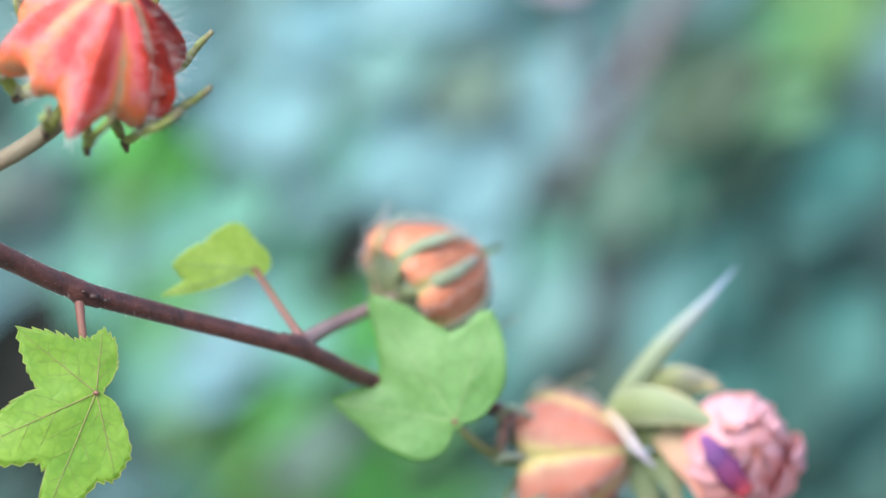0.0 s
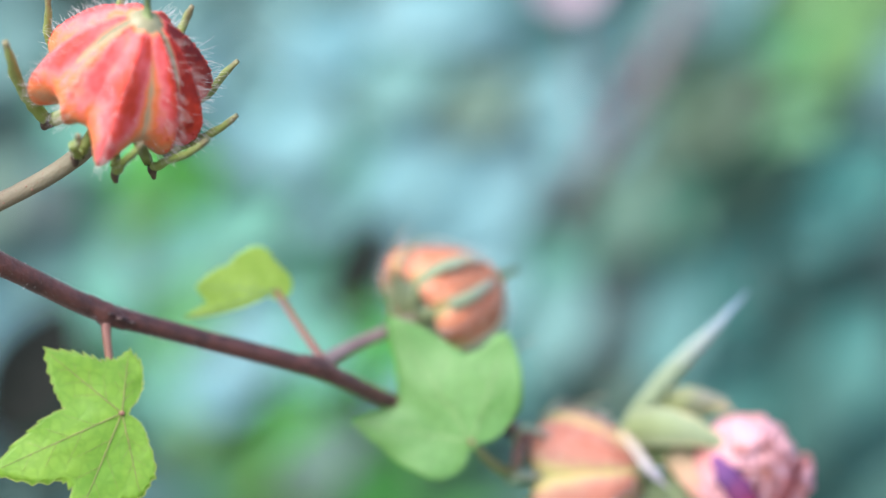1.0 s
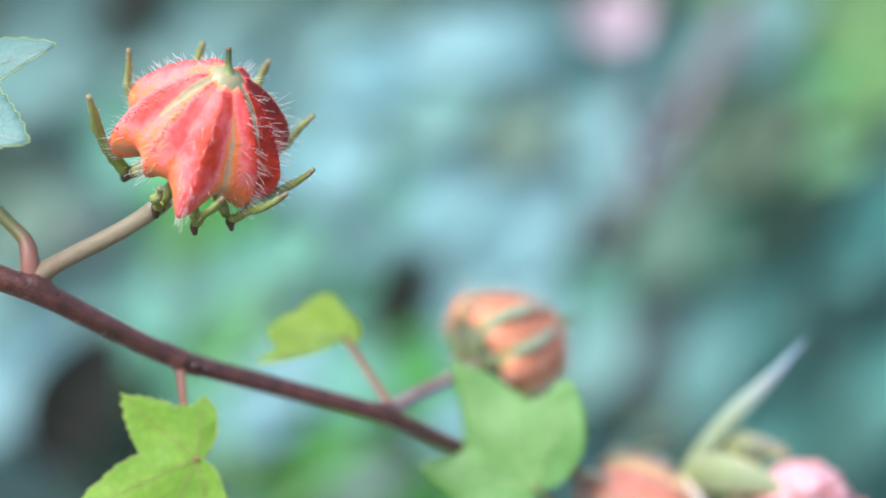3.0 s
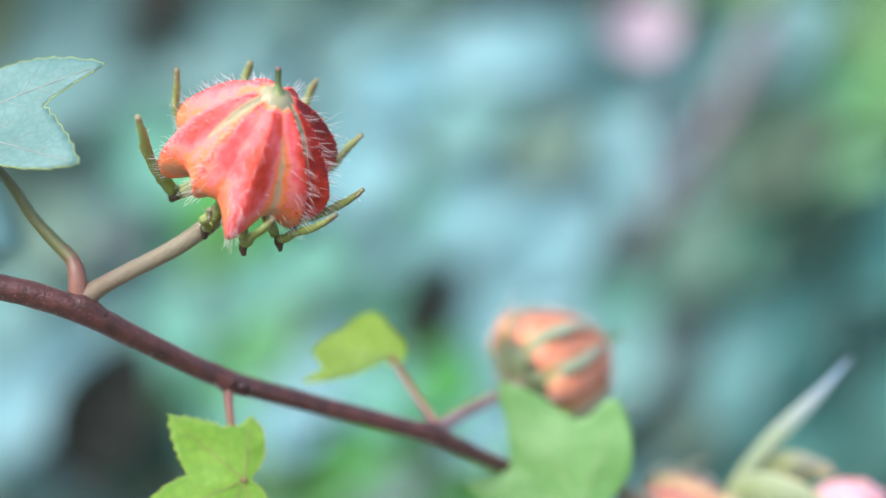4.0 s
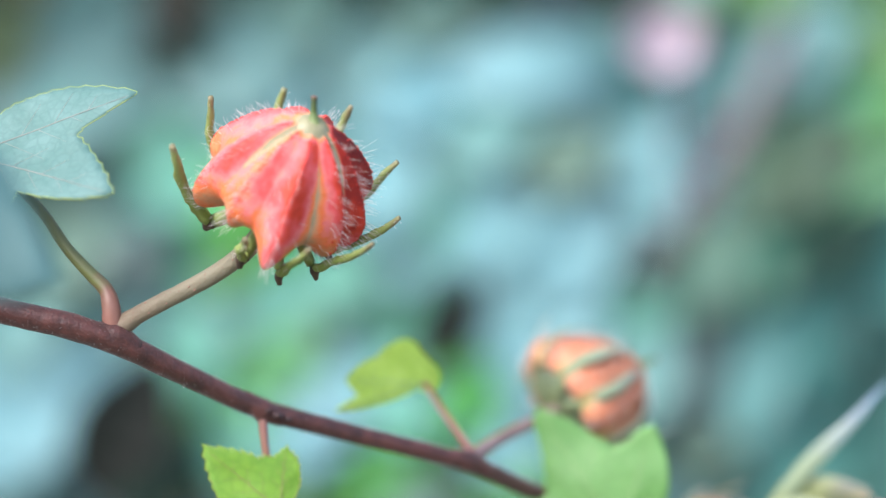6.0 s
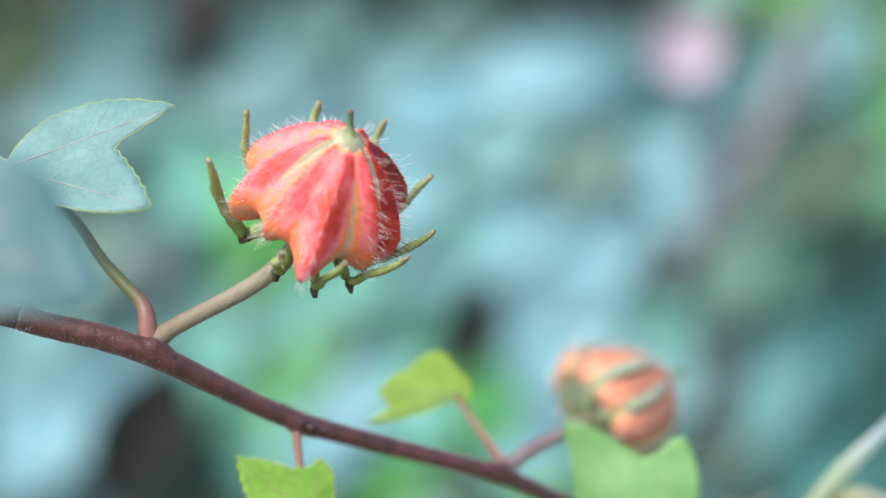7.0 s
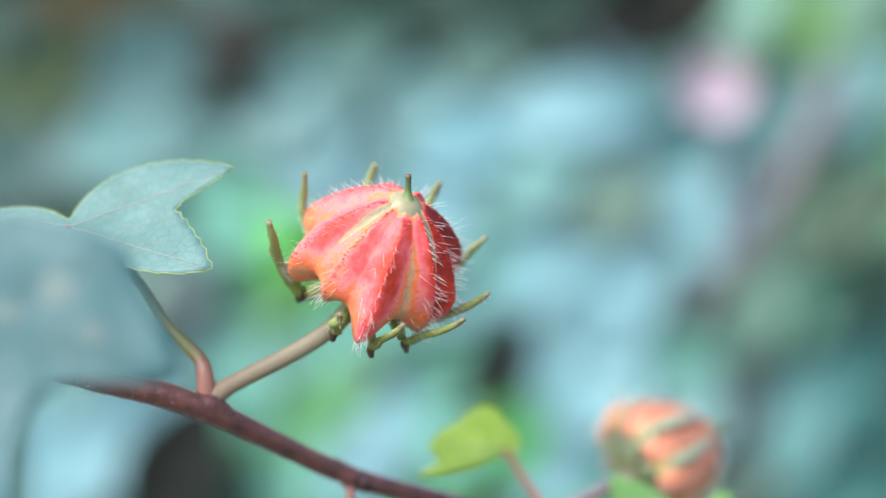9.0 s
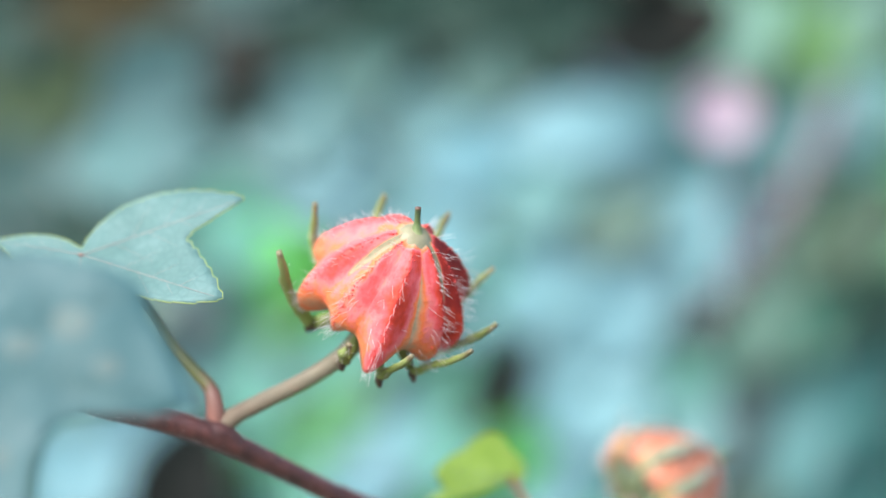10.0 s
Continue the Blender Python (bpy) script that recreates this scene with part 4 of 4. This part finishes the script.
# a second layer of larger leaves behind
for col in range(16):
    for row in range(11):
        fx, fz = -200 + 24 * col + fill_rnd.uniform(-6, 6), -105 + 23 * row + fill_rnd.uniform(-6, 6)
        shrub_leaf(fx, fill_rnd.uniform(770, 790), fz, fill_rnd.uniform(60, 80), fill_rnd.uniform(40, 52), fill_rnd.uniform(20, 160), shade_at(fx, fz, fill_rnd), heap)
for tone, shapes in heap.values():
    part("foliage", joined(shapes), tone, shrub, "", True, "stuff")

# slanting twig and pale flower of the shrub behind
twig = thing("background_twig", 95, 790, -GROUND, "slanting grey-brown woody twig behind the branch", "twig")
part("stem", tube([(-60, 880, -600), (-40, 860, -250), (-5, 800, -70), (12, 775, -22), (26, 742, 6), (34.0, 708, 22), (39.8, 699, 32), (45.6, 698, 42), (51.8, 700, 52), (57.6, 704, 62), (70, 760, 84), (76, 830, 100)], [5, 4.6, 4.2, 3.6, 3.4, 3.3, 3.3, 3.2, 3.2, 3.0, 2.8, 2.5], 12, 8, 0.15), far_twig, twig)
part("knot", tube([(43.2, 698.5, 38), (45.6, 698, 42), (48, 698.5, 46)], [3.1, 4.0, 3.1], 12, 4, 0.2), far_twig, twig)
far_flower = thing("background_flower", 27, 675, 62, "pale pink mallow flower, half open, on the shrub behind", "flower")
for k in range(5):
    a = 2 * math.pi * k / 5 + 0.3
    verts, faces, n = [], [], 10
    for face in (0, 1):
        for i in range(n + 1):
            for j in range(n + 1):
                u, v = i / n, -1 + 2 * j / n
                half = 5.6 * math.sin(math.pi * min(1, 0.15 + 0.72 * u)) ** 0.8
                r = 1 + 8.0 * u
                p = Vector((math.cos(a) * r - math.sin(a) * v * half, math.sin(a) * r + math.cos(a) * v * half, 3.5 * u * u + v * v * 2 + 0.4 * k * u - 0.3 * face))
                verts.append(facing(27, 668, 67, 0, 0, -10) @ p)
    k0 = (n + 1) ** 2
    for i in range(n):
        for j in range(n):
            b = i * (n + 1) + j
            q = (b, b + 1, b + n + 2, b + n + 1)
            faces += [q, tuple(k0 + w for w in reversed(q))]
    part("petal", (verts, faces, None), far_petal, far_flower)
part("flower_stalk", tube([(27, 669, 67), (29, 680, 60), (35, 706, 24)], [1.6, 1.2, 1.2], 8, 5), far_stem, far_flower)

# ---- the branch in front ----
branch = thing("branch", -300, 430, -GROUND, "reddish-brown woody shrub branch running down across the view", "branch")
main = part("stem", tube([(-90.1, 396, 10.4), (-85.5, 397, 9.1), (-77.6, 398, 7.2), (-70.3, 400, 4.4), (-62.3, 405, 0.1), (-51.8, 412, -5.3), (-38.4, 418, -9.4),
                          (-21.7, 424, -14.2), (-10.4, 434, -19.7), (1.1, 441, -22.9), (9, 445, -25), (17, 452, -33), (30, 455, -42), (46, 455, -46)],
                         [1.85, 1.85, 1.9, 1.8, 1.6, 1.5, 1.42, 1.36, 1.25, 1.1, 1.05, 1.0, 0.9, 0.8], 18, 10, 0.05), bark, branch)
part("lower_stem", tube([(-300, 430, -605), (-290, 425, -300), (-230, 410, -60), (-150, 400, 12), (-110, 396, 14.4), (-90.1, 396, 10.4)], [6, 5, 4, 2.6, 2.0, 1.75], 14, 10, 0.06), bark, branch)
part("fork_swelling", tube([(-74.5, 399, 6.3), (-71.6, 399.6, 5.7), (-68.6, 400.4, 3.8)], [1.55, 2.15, 1.4], 14, 5, 0.08), bark, branch)
part("node", tube([(-54.5, 410.4, -3.6), (-51.6, 411.8, -5.5), (-48.8, 413, -6.9)], [1.25, 1.8, 1.2], 14, 5, 0.12), bark, branch)
part("node_scar", joined([wart((-49.4, 410.9, -6.2), 0.9, 0.55), wart((-47.8, 411.4, -6.8), 0.6, 0.6), wart((-50.8, 410.3, -5.5), 0.5, 0.6)]), bark_dark, branch, "dark bud scar")
part("node", tube([(-24.6, 422.6, -13.1), (-21.7, 423.8, -13.8), (-18.6, 426, -15.2)], [1.1, 1.7, 1.05], 14, 5, 0.1), bark, branch)
bump_rnd = random.Random(3)
bark_line = spline([(-90.1, 396, 10.4), (-85.5, 397, 9.1), (-77.6, 398, 7.2), (-70.3, 400, 4.4), (-62.3, 405, 0.1), (-51.8, 412, -5.3), (-38.4, 418, -9.4), (-21.7, 424, -13.6)], 20)
bumps = []
for _ in range(60):
    k = bump_rnd.randrange(len(bark_line))
    r = 1.8 - 0.4 * k / len(bark_line)
    turn = radians(bump_rnd.uniform(-80, 90))
    bumps.append(wart(bark_line[k] + Vector((0, -math.cos(turn) * r, math.sin(turn) * r * 0.92)), bump_rnd.uniform(0.12, 0.26)))
part("bark_bumps", joined(bumps), bark_dark, branch, "small dark bark warts", True, "stuff")
fuzz = []
for _ in range(520):
    k = bump_rnd.randrange(len(bark_line) - 1)
    r = 1.78 - 0.42 * k / len(bark_line)
    turn = radians(bump_rnd.uniform(-110, 110))
    out = Vector((bump_rnd.uniform(-0.3, 0.3), -math.cos(turn), math.sin(turn)))
    p = bark_line[k] + Vector((0, -math.cos(turn), math.sin(turn) * 0.95)) * r * 0.95
    fuzz.append(tube([p, p + out * 0.3, p + out * bump_rnd.uniform(0.45, 0.8)], [0.018, 0.015, 0.007], 3, 1))
part("bark_fuzz", joined(fuzz), hair_white, branch, "short pale fuzz on the bark", True, "stuff")

# the ripe red pod
BRACT_PATH = [(1.8, -15.0), (5.5, -17.8), (9.4, -19.4)]
# tints of the right-hand ribs: dark ripe pigment plus painted-in shade
seed_pod((-42.9, 388, 35.2), (0.360, -0.632, 0.686), (-0.244, -0.773, -0.585), 1.0, pod_skin, bract_green,
         "ripe red-orange ribbed seed pod with white hairs and green bracts",
         [(-72, 17.1, -9.8, 1.75, (7.6, -21.6)), (-115, 16.6, -8.9, 1.35), (-158, 16.6, -8.6, 1.4), (168, 16.9, -7.0, 1.3), (130, 16.8, -7.9, 1.25), (92, 16.4, -9.0, 1.35), (63, 16.3, -8.6, 1.3), (27, 15.4, -9.0, 1.2), (-8, 12.4, -13.6, 1.3)],
         BRACT_PATH, [(-71.5, 400, 6.6), (-69.1, 400, 8.4), (-65.0, 400, 10.6), (-58.8, 400, 13.8), (-53.8, 400, 17.2), (-50.5, 399.5, 21.0)], [1.7, 1.3, 1.27, 1.3, 1.45, 1.65], hairs=760, seed=4,
         ribs=[(-152, 0.0, 1.0), (-112, -0.5, 1.06), (-62, 0.8, 1.02), (-30, -0.7, 0.84), (11, 0.9, 1.03), (61, -0.6, 0.94), (87, 0.0, 1.02), (126, -1.6, 1.08), (167, 0.0, 1.0)],
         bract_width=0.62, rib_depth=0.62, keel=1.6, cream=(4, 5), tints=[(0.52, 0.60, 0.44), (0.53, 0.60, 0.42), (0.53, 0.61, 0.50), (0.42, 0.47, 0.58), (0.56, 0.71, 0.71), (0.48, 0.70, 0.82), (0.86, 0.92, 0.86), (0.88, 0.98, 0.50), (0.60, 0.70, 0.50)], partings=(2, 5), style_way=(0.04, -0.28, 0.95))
# the orange pod half wrapped in its bracts
CLASP_PATH = [(1.8, -15.0), (6.2, -17.6), (10.6, -16.6), (12.5, -13.5), (12.4, -10.0), (10.6, -6.2), (7.6, -3.0)]
seed_pod((5.8, 449.5, -1.0), (0.80, 0.30, 0.42), (-0.3, -0.8, 0.1), 0.88, pod_skin_orange_dim, bract_grey,
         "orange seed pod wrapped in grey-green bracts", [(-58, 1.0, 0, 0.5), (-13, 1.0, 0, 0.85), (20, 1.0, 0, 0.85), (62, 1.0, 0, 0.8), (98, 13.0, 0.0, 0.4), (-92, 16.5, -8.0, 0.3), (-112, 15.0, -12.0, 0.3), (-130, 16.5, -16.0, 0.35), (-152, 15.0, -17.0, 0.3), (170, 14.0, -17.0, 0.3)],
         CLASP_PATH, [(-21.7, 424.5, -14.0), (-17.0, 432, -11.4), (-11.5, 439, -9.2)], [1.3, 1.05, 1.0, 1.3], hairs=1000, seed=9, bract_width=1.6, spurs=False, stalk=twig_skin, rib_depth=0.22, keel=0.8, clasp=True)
# the lower orange pod
lower_pod = seed_pod((28.2, 445, -31.4), (0.93, -0.33, 0.12), (-0.1, -0.9, 0.2), 0.9, pod_skin_orange, bract_grey,
         "orange-pink seed pod with pale hairy bracts near the wilted flower", [(-150, 14.5, -12, 0.6), (-118, 1.25, -2), (-98, 14.6, -6, 1.0), (-72, 14.0, -12, 1.0), (-30, 1.3, -9, 0.9), (4, 1.25, -11, 0.8), (38, 1.3, -8, 0.9), (75, 14.5, -14, 0.6), (120, 1.3, 0), (170, 15, -14, 0.6)],
         CLASP_PATH, [(15.7, 449.5, -30.2), (15.5, 450.2, -30.9), (15.7, 450, -31.6)], [1.0, 1.0, 1.1, 1.2], hairs=800, seed=12, bract_width=0.95, spurs=False,
         ribs=[(72 * k - 32, 0.3 * (k % 3), 1.0 + 0.03 * (k % 2)) for k in range(5)], rib_depth=0.55, keel=0.7, style=spear_skin, clasp=True, valley=0.18)


# ---- leaves of the branch ----
def leaf(label, foot, lobes, spin, lean_x, lean_z, material, vein, petiole, petiole_skin, petiole_radius, sag, fold, wave, cup=0.0, tooth=0.6, teeth=64, vein_width=0.16, rim=None, thick=0.22):
    """A palmately lobed leaf; lean_x and lean_z: depth gained per millimetre to the right and upwards."""
    slant = Matrix.Identity(4)
    slant[1][0], slant[1][2] = lean_x, lean_z
    place = Matrix.Translation(foot) @ slant @ Matrix.Translation((-foot[0], -foot[1], -foot[2])) @ facing(*foot, spin)
    top = thing("leaf", *petiole[0], label, "leaf", "leaves of the branch")
    b = part("blade", blade(lobes, place, sag, fold, wave, tooth, teeth, thick=thick, cup=cup), material, top)
    veins(b, lobes, place, vein, vein_width, sag, fold, wave, cup)
    if rim:
        part("margin", rim_line(lobes, place, sag, fold, wave, cup, tooth, teeth), rim, b, "yellowish toothed margin")
    part("node", wart(Vector(foot) + Vector((0, -0.12, 0)), 0.5, 0.7), petiole_red, b, "reddish node where the veins meet")
    part("petiole", tube(petiole, petiole_radius, 10, 8, 0.06), petiole_skin, top)
    return b, place


def rim_line(lobes, place, sag, fold, wave, cup, tooth, teeth):
    pts = []
    for j in range(0, 480):
        a = 360 * j / 480
        r = rim_radius(lobes, a)
        r += tooth * (((a / 360 * teeth) % 1) ** 1.5) * min(1, r / 5) * tooth_size(a) - 0.12
        pts.append(blade_point(place, r * math.cos(radians(a)), r * math.sin(radians(a)), -0.05, sag, fold, wave, cup))
    pts.append(pts[0])
    return tube(pts, [0.08, 0.08], 5, 1, 0, 1.0, False)


leaf("small lime-green lobed leaf hanging under the branch", (-48.9, 408, -19.7),
     [(58, 5.2, 1), (69, 7.3, 1), (85, 8.9, 1), (96, 7.6, 1), (113, 8.0, 1), (124, 9.9, 1), (141, 14.2, 1), (156, 10.9, 1), (175, 8.2, 1), (192, 13.9, 1), (204, 20.1, 1), (215, 16.7, 1), (229, 12.3, 1), (237, 12.6, 1), (248, 20.5, 1), (263, 14.7, 1), (271, 12.4, 1), (283, 12.4, 1), (300, 9.6, 1), (312, 5.4, 1), (345, 0.9, 1), (390, 1.3, 1)],
     0, 0.10, 0.18, leaf_lime, vein_red, [(-51.6, 411.3, -6.4), (-51.3, 410.8, -9.5), (-50.6, 410.6, -14.5), (-48.9, 408.6, -19.7)], petiole_red, [0.75, 0.62, 0.55, 0.45], 0.9, 0.0, 0.8, 0.0, 0.95, 64, 0.1, leaf_rim, 0.12)
leaf("small yellow-green young leaf on a reddish stalk", (-28.0, 430, -2.6),
     [(113, 7.4, 0.6), (152, 8.4, 1), (176, 12.0, 0.9), (188, 10.3, 1), (196, 14.4, 1.6), (217, 1.2, 1), (440, 3.6, 2), (457, 5.0, 1)],
     0, 0.2, 0.35, leaf_yellow, vein_green, [(-20.6, 424.5, -13.2), (-22.5, 426.5, -10.6), (-25.5, 429, -6.4), (-28.0, 430.2, -2.6)], petiole_red, [0.8, 0.6, 0.55, 0.5], 1.0, 0.0, 1.0, 0.0, 0.35, 50, 0.12, None, 0.12)
leaf("fresh green three-lobed leaf in front of the orange pod", (1.5, 430.5, -25.6),
     [(36, 9.2, 1), (49, 11.7, 1), (64, 15.5, 1), (71, 17.4, 1), (77, 16.5, 1), (84, 14.0, 1), (93, 13.1, 1), (104, 15.2, 1), (116, 19.8, 1), (123, 22.6, 1), (127, 21.4, 1), (133, 17.0, 1), (141, 14.3, 1), (153, 12.2, 1), (171, 18.6, 1), (184, 13.9, 1), (207, 9.9, 1), (231, 7.4, 1), (249, 4.8, 1), (262, 1.3, 1), (300, 1.3, 1), (350, 1.3, 1), (381, 5.6, 1)],
     0, -0.1, 0.15, leaf_fresh, vein_green, [(9.5, 444.5, -26.2), (8.0, 440, -31.0), (4.5, 434, -29.0), (1.5, 430.7, -25.6)], petiole_lobe, [0.9, 0.8, 0.7, 0.6], 0.6, 0.0, 0.9, 0.0, 0.25, 70, 0.13, None, 0.12)
leaf("bluish-green lobed leaf with a thin yellow margin", (-91.9, 398, 31.5),
     [(-15, 22.6, 1.12), (9, 16.0, 1), (20, 25.6, 1.9), (90, 1.2, 1), (172, 14.0, 3.6), (215, 9, 1), (270, 13, 1.0), (326, 9.5, 1)],
     0, -0.38, 0.85, leaf_glaucous, vein_pink, [(-72.0, 400, 6.0), (-72.2, 399.5, 9.8), (-73.0, 400, 12.3), (-75.8, 400.5, 15.2), (-78.8, 401, 18.5), (-82.3, 401, 23.6), (-87.0, 400.5, 28.2), (-91.9, 398.4, 31.4)],
     petiole_lobe, [1.6, 1.3, 1.05, 0.9, 0.8, 0.72, 0.7], 0.2, 0.0, 0.9, 0.0, 0.65, 90, 0.09, leaf_rim)
near_blade, near_place = leaf("large bluish-green leaf with pale brown blotches, close and soft", (-95.0, 328, 19.3),
     [(-13, 26.4, 1), (3, 22.8, 1), (14, 21.0, 1), (25, 21.0, 1), (34, 19.3, 1), (48, 15.9, 1), (79, 12.8, 1), (103, 13.5, 1), (150, 10.1, 1), (180, 14.7, 1), (235, 10.1, 1), (270, 30.0, 1), (281, 29.6, 1), (287, 23.3, 1), (292, 18.3, 1), (298, 15.2, 1), (309, 12.8, 1), (323, 12.8, 1), (333, 15.3, 1), (339, 18.9, 1), (343, 23.5, 1), (352, 25.5, 1)],
     0, 0.0, 0.25, leaf_blue, vein_pale, [(-128, 394, 13), (-122, 370, 14), (-110, 336, 17), (-95.0, 328, 19.3)], petiole_lobe, [1.0, 0.9, 0.8, 0.7], 0.5, 0.0, 0.6, 0.0, 0.3, 80, 0.14, None, 0.25)


near_foot = (-95.0, 19.3)


def blotch_patch(x, z, rx, rz):
    """A dry, slightly raised patch with an uneven edge on the near leaf."""
    verts, growth, faces, n, rings = [], [], [], 22, 4
    for i in range(rings):
        for j in range(n):
            a = 2 * math.pi * j / n
            s = (rings - i) / rings * (1 + 0.18 * noise.noise(Vector((math.cos(a) * 2 + x, math.sin(a) * 2, i * 0.2))))
            verts.append(blade_point(near_place, x - near_foot[0] + math.cos(a) * rx * s, z - near_foot[1] + math.sin(a) * rz * s, 0.06 + 0.02 * i, 0.5, 0.0, 0.6, 0.0))
            growth.append(1 - i / (rings - 1))
    for i in range(rings - 1):
        for j in range(n):
            k = (j + 1) % n
            faces.append((i * n + j, i * n + k, i * n + n + k, i * n + n + j))
    faces.append(tuple(range((rings - 1) * n, rings * n)))
    part("blotch", (verts, faces, growth), blotch, near_blade, "dry pale brown blotch")


blotch_patch(-84.2, 23.7, 2.4, 2.1)
blotch_patch(-90.1, 20.8, 2.4, 1.5)
blotch_patch(-79.5, 18.4, 1.8, 1.4)
blotch_patch(-92.0, 7.5, 1.2, 1.5)

# ---- wilted flower and its spear-shaped bract ----
flower = thing("wilted_flower", 46, 455, -45.6, "wilted pink flower with a dark purple throat and pale sepals", "flower")


def petal(a, open_angle, turn, size, material=None, label=""):
    """A crumpled petal curled over the middle of the flower."""
    m = Matrix.Translation((42.5, 453.4, -31.9)) @ Vector((0.3, -0.9, 0.05)).to_track_quat("Z", "Y").to_matrix().to_4x4() @ Matrix.Rotation(a, 4, "Z")
    n = 18
    verts, faces, growth = [], [], []
    for face in (0, 1):
        for i in range(n + 1):
            for j in range(n + 1):
                u, v = i / n, -1 + 2 * j / n
                t = u * open_angle
                r = size * (0.5 + 6.5 * math.sin(t))
                h = size * (9.5 * (1 - math.cos(t)) * 0.55 + 2 * u)
                w = v * (0.3 + 0.75 * math.sin(math.pi * min(1, u * 0.85 + 0.1)))
                ruck = 0.55 * noise.noise(Vector((u * 5 + turn, v * 4, a))) * u + 0.14 * math.sin(v * 14 + u * 3) * u
                rr = r + ruck * size - 0.25 * face
                verts.append(m @ Vector((rr * math.cos(w + turn * u), rr * math.sin(w + turn * u), h + ruck)))
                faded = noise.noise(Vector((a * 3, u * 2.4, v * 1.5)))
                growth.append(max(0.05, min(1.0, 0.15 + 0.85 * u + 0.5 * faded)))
    k0 = (n + 1) ** 2
    for i in range(n):
        for j in range(n):
            b = i * (n + 1) + j
            q = (b, b + 1, b + n + 2, b + n + 1)
            faces += [q, tuple(k0 + w for w in reversed(q))]
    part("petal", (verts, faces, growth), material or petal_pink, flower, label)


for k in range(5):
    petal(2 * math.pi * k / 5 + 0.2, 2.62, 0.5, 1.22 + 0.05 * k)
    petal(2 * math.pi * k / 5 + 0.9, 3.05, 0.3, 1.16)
# lumpy ball added inside the petals so their dark gaps show pink
core, core_faces = [], []
for i in range(1, 12):
    for j in range(18):
        p, t = math.pi * i / 12, 2 * math.pi * j / 18
        q = Vector((math.sin(p) * math.cos(t), math.cos(p), math.sin(p) * math.sin(t)))
        core.append(Vector((44.4, 447.0, -31.4)) + q * (7.2 + 0.8 * noise.noise(q * 2.5)))
for i in range(10):
    for j in range(18):
        k = (j + 1) % 18
        core_faces.append((i * 18 + j, i * 18 + k, i * 18 + 18 + k, i * 18 + 18 + j))
core_faces += [tuple(range(18)), tuple(range(180, 198))]
part("petal_filler", (core, core_faces, [0.35 + 0.25 * noise.noise(c * 0.4) for c in core]), petal_pink, flower, "lumpy pink ball filling the dark gaps between the petals")
part("throat", tube([(39.0, 438.4, -28.6), (40.8, 436.6, -31.4), (42.8, 435.9, -34.2), (45.4, 436.4, -37.4)], [0.6, 1.8, 2.1, 1.3], 12, 6, 0.3, 0.6), petal_purple, flower, "dark purple throat of the folded petals")


def sepal(points, width, material, name="sepal", label="", owner=None, edge=0.0):
    """A pointed boat-shaped sepal along a smooth line."""
    line = spline(points, 6)
    n = len(line)
    verts, faces, growth = [], [], []
    rows = 6
    for face in (0, 1):
        for i, c in enumerate(line):
            d = (line[min(i + 1, n - 1)] - line[max(i - 1, 0)]).normalized()
            side = d.cross(Vector((0, -1, 0))).normalized()
            s = i / (n - 1)
            half = width * (0.25 + 0.75 * math.sin(math.pi * min(1, 0.25 + 0.5 * s))) * (1 - s ** 2.5) + 0.08
            for j in range(rows + 1):
                v = -1 + 2 * j / rows
                verts.append(c + side * v * half + Vector((0, abs(v) ** 1.5 * half * 0.25 + 0.35 * face, 0)) + side * 0.2 * noise.noise(c * 0.4))
                growth.append(s * (1 - edge) + edge * abs(v) ** 3)
    k0 = n * (rows + 1)
    for i in range(n - 1):
        for j in range(rows):
            b = i * (rows + 1) + j
            q = (b, b + 1, b + rows + 2, b + rows + 1)
            faces += [q, tuple(k0 + w for w in reversed(q))]
    return part(name, (verts, faces, growth), material, owner or flower, label)


sepal([(26.3, 445, -24.9), (31.2, 441.0, -24.2), (36.7, 439.6, -25.2), (42.5, 439.4, -28.0)], 3.2, sepal_pale, edge=0.45)
sepal([(28.3, 448, -24.3), (31.7, 447, -21.4), (36.4, 446, -19.8), (42.3, 446, -20.4)], 2.5, sepal_thin)
part("calyx", tube([(28.5, 450.5, -27), (32, 450, -28), (36, 449.5, -29.5), (41, 449, -31)], [2.6, 5.2, 6.0, 4.6], 16, 6, 0.1), sepal_green, flower, "pale green calyx cup")
sepal([(33.0, 444, -28.4), (35.6, 441.6, -31.4), (37.6, 440.4, -34.8), (39.4, 440.2, -40.0)], 2.2, petal_salmon, "petal")
sepal([(24.8, 441, -24.9), (27.6, 439, -28.6), (29.7, 438, -31.2), (31.9, 438.4, -33.4)], 0.9, lilac_tip, "bract", "pale lilac bract tip", lower_pod)
sepal([(29.5, 449, -28.5), (32.6, 446, -31.6), (34.6, 443.6, -35.6), (36, 443.2, -41)], 3.0, sepal_green)
sepal([(27.6, 448, -29.5), (29.4, 446, -33), (31.0, 445, -38), (32, 445, -44)], 2.8, sepal_green)
sepal([(32, 453, -27), (35.5, 453, -23), (39.5, 452, -21.6), (43.5, 451, -22.4)], 2.8, sepal_pale)
sepal([(25.2, 447.5, -27.0), (29.4, 446, -20.4), (34.6, 445, -14.2), (39.8, 445, -9.0), (45.2, 446, -3.2)], 1.6, spear_skin, "spear_bract", "long pale pointed bract")
part("flower_stalk", tube([(46, 455, -46), (35, 456, -41), (30, 454, -34), (35, 454, -31.8), (42.5, 453.4, -31.9)], [0.9, 1.1, 1.6, 2.6, 4.2], 10, 6), sepal_pale, flower)
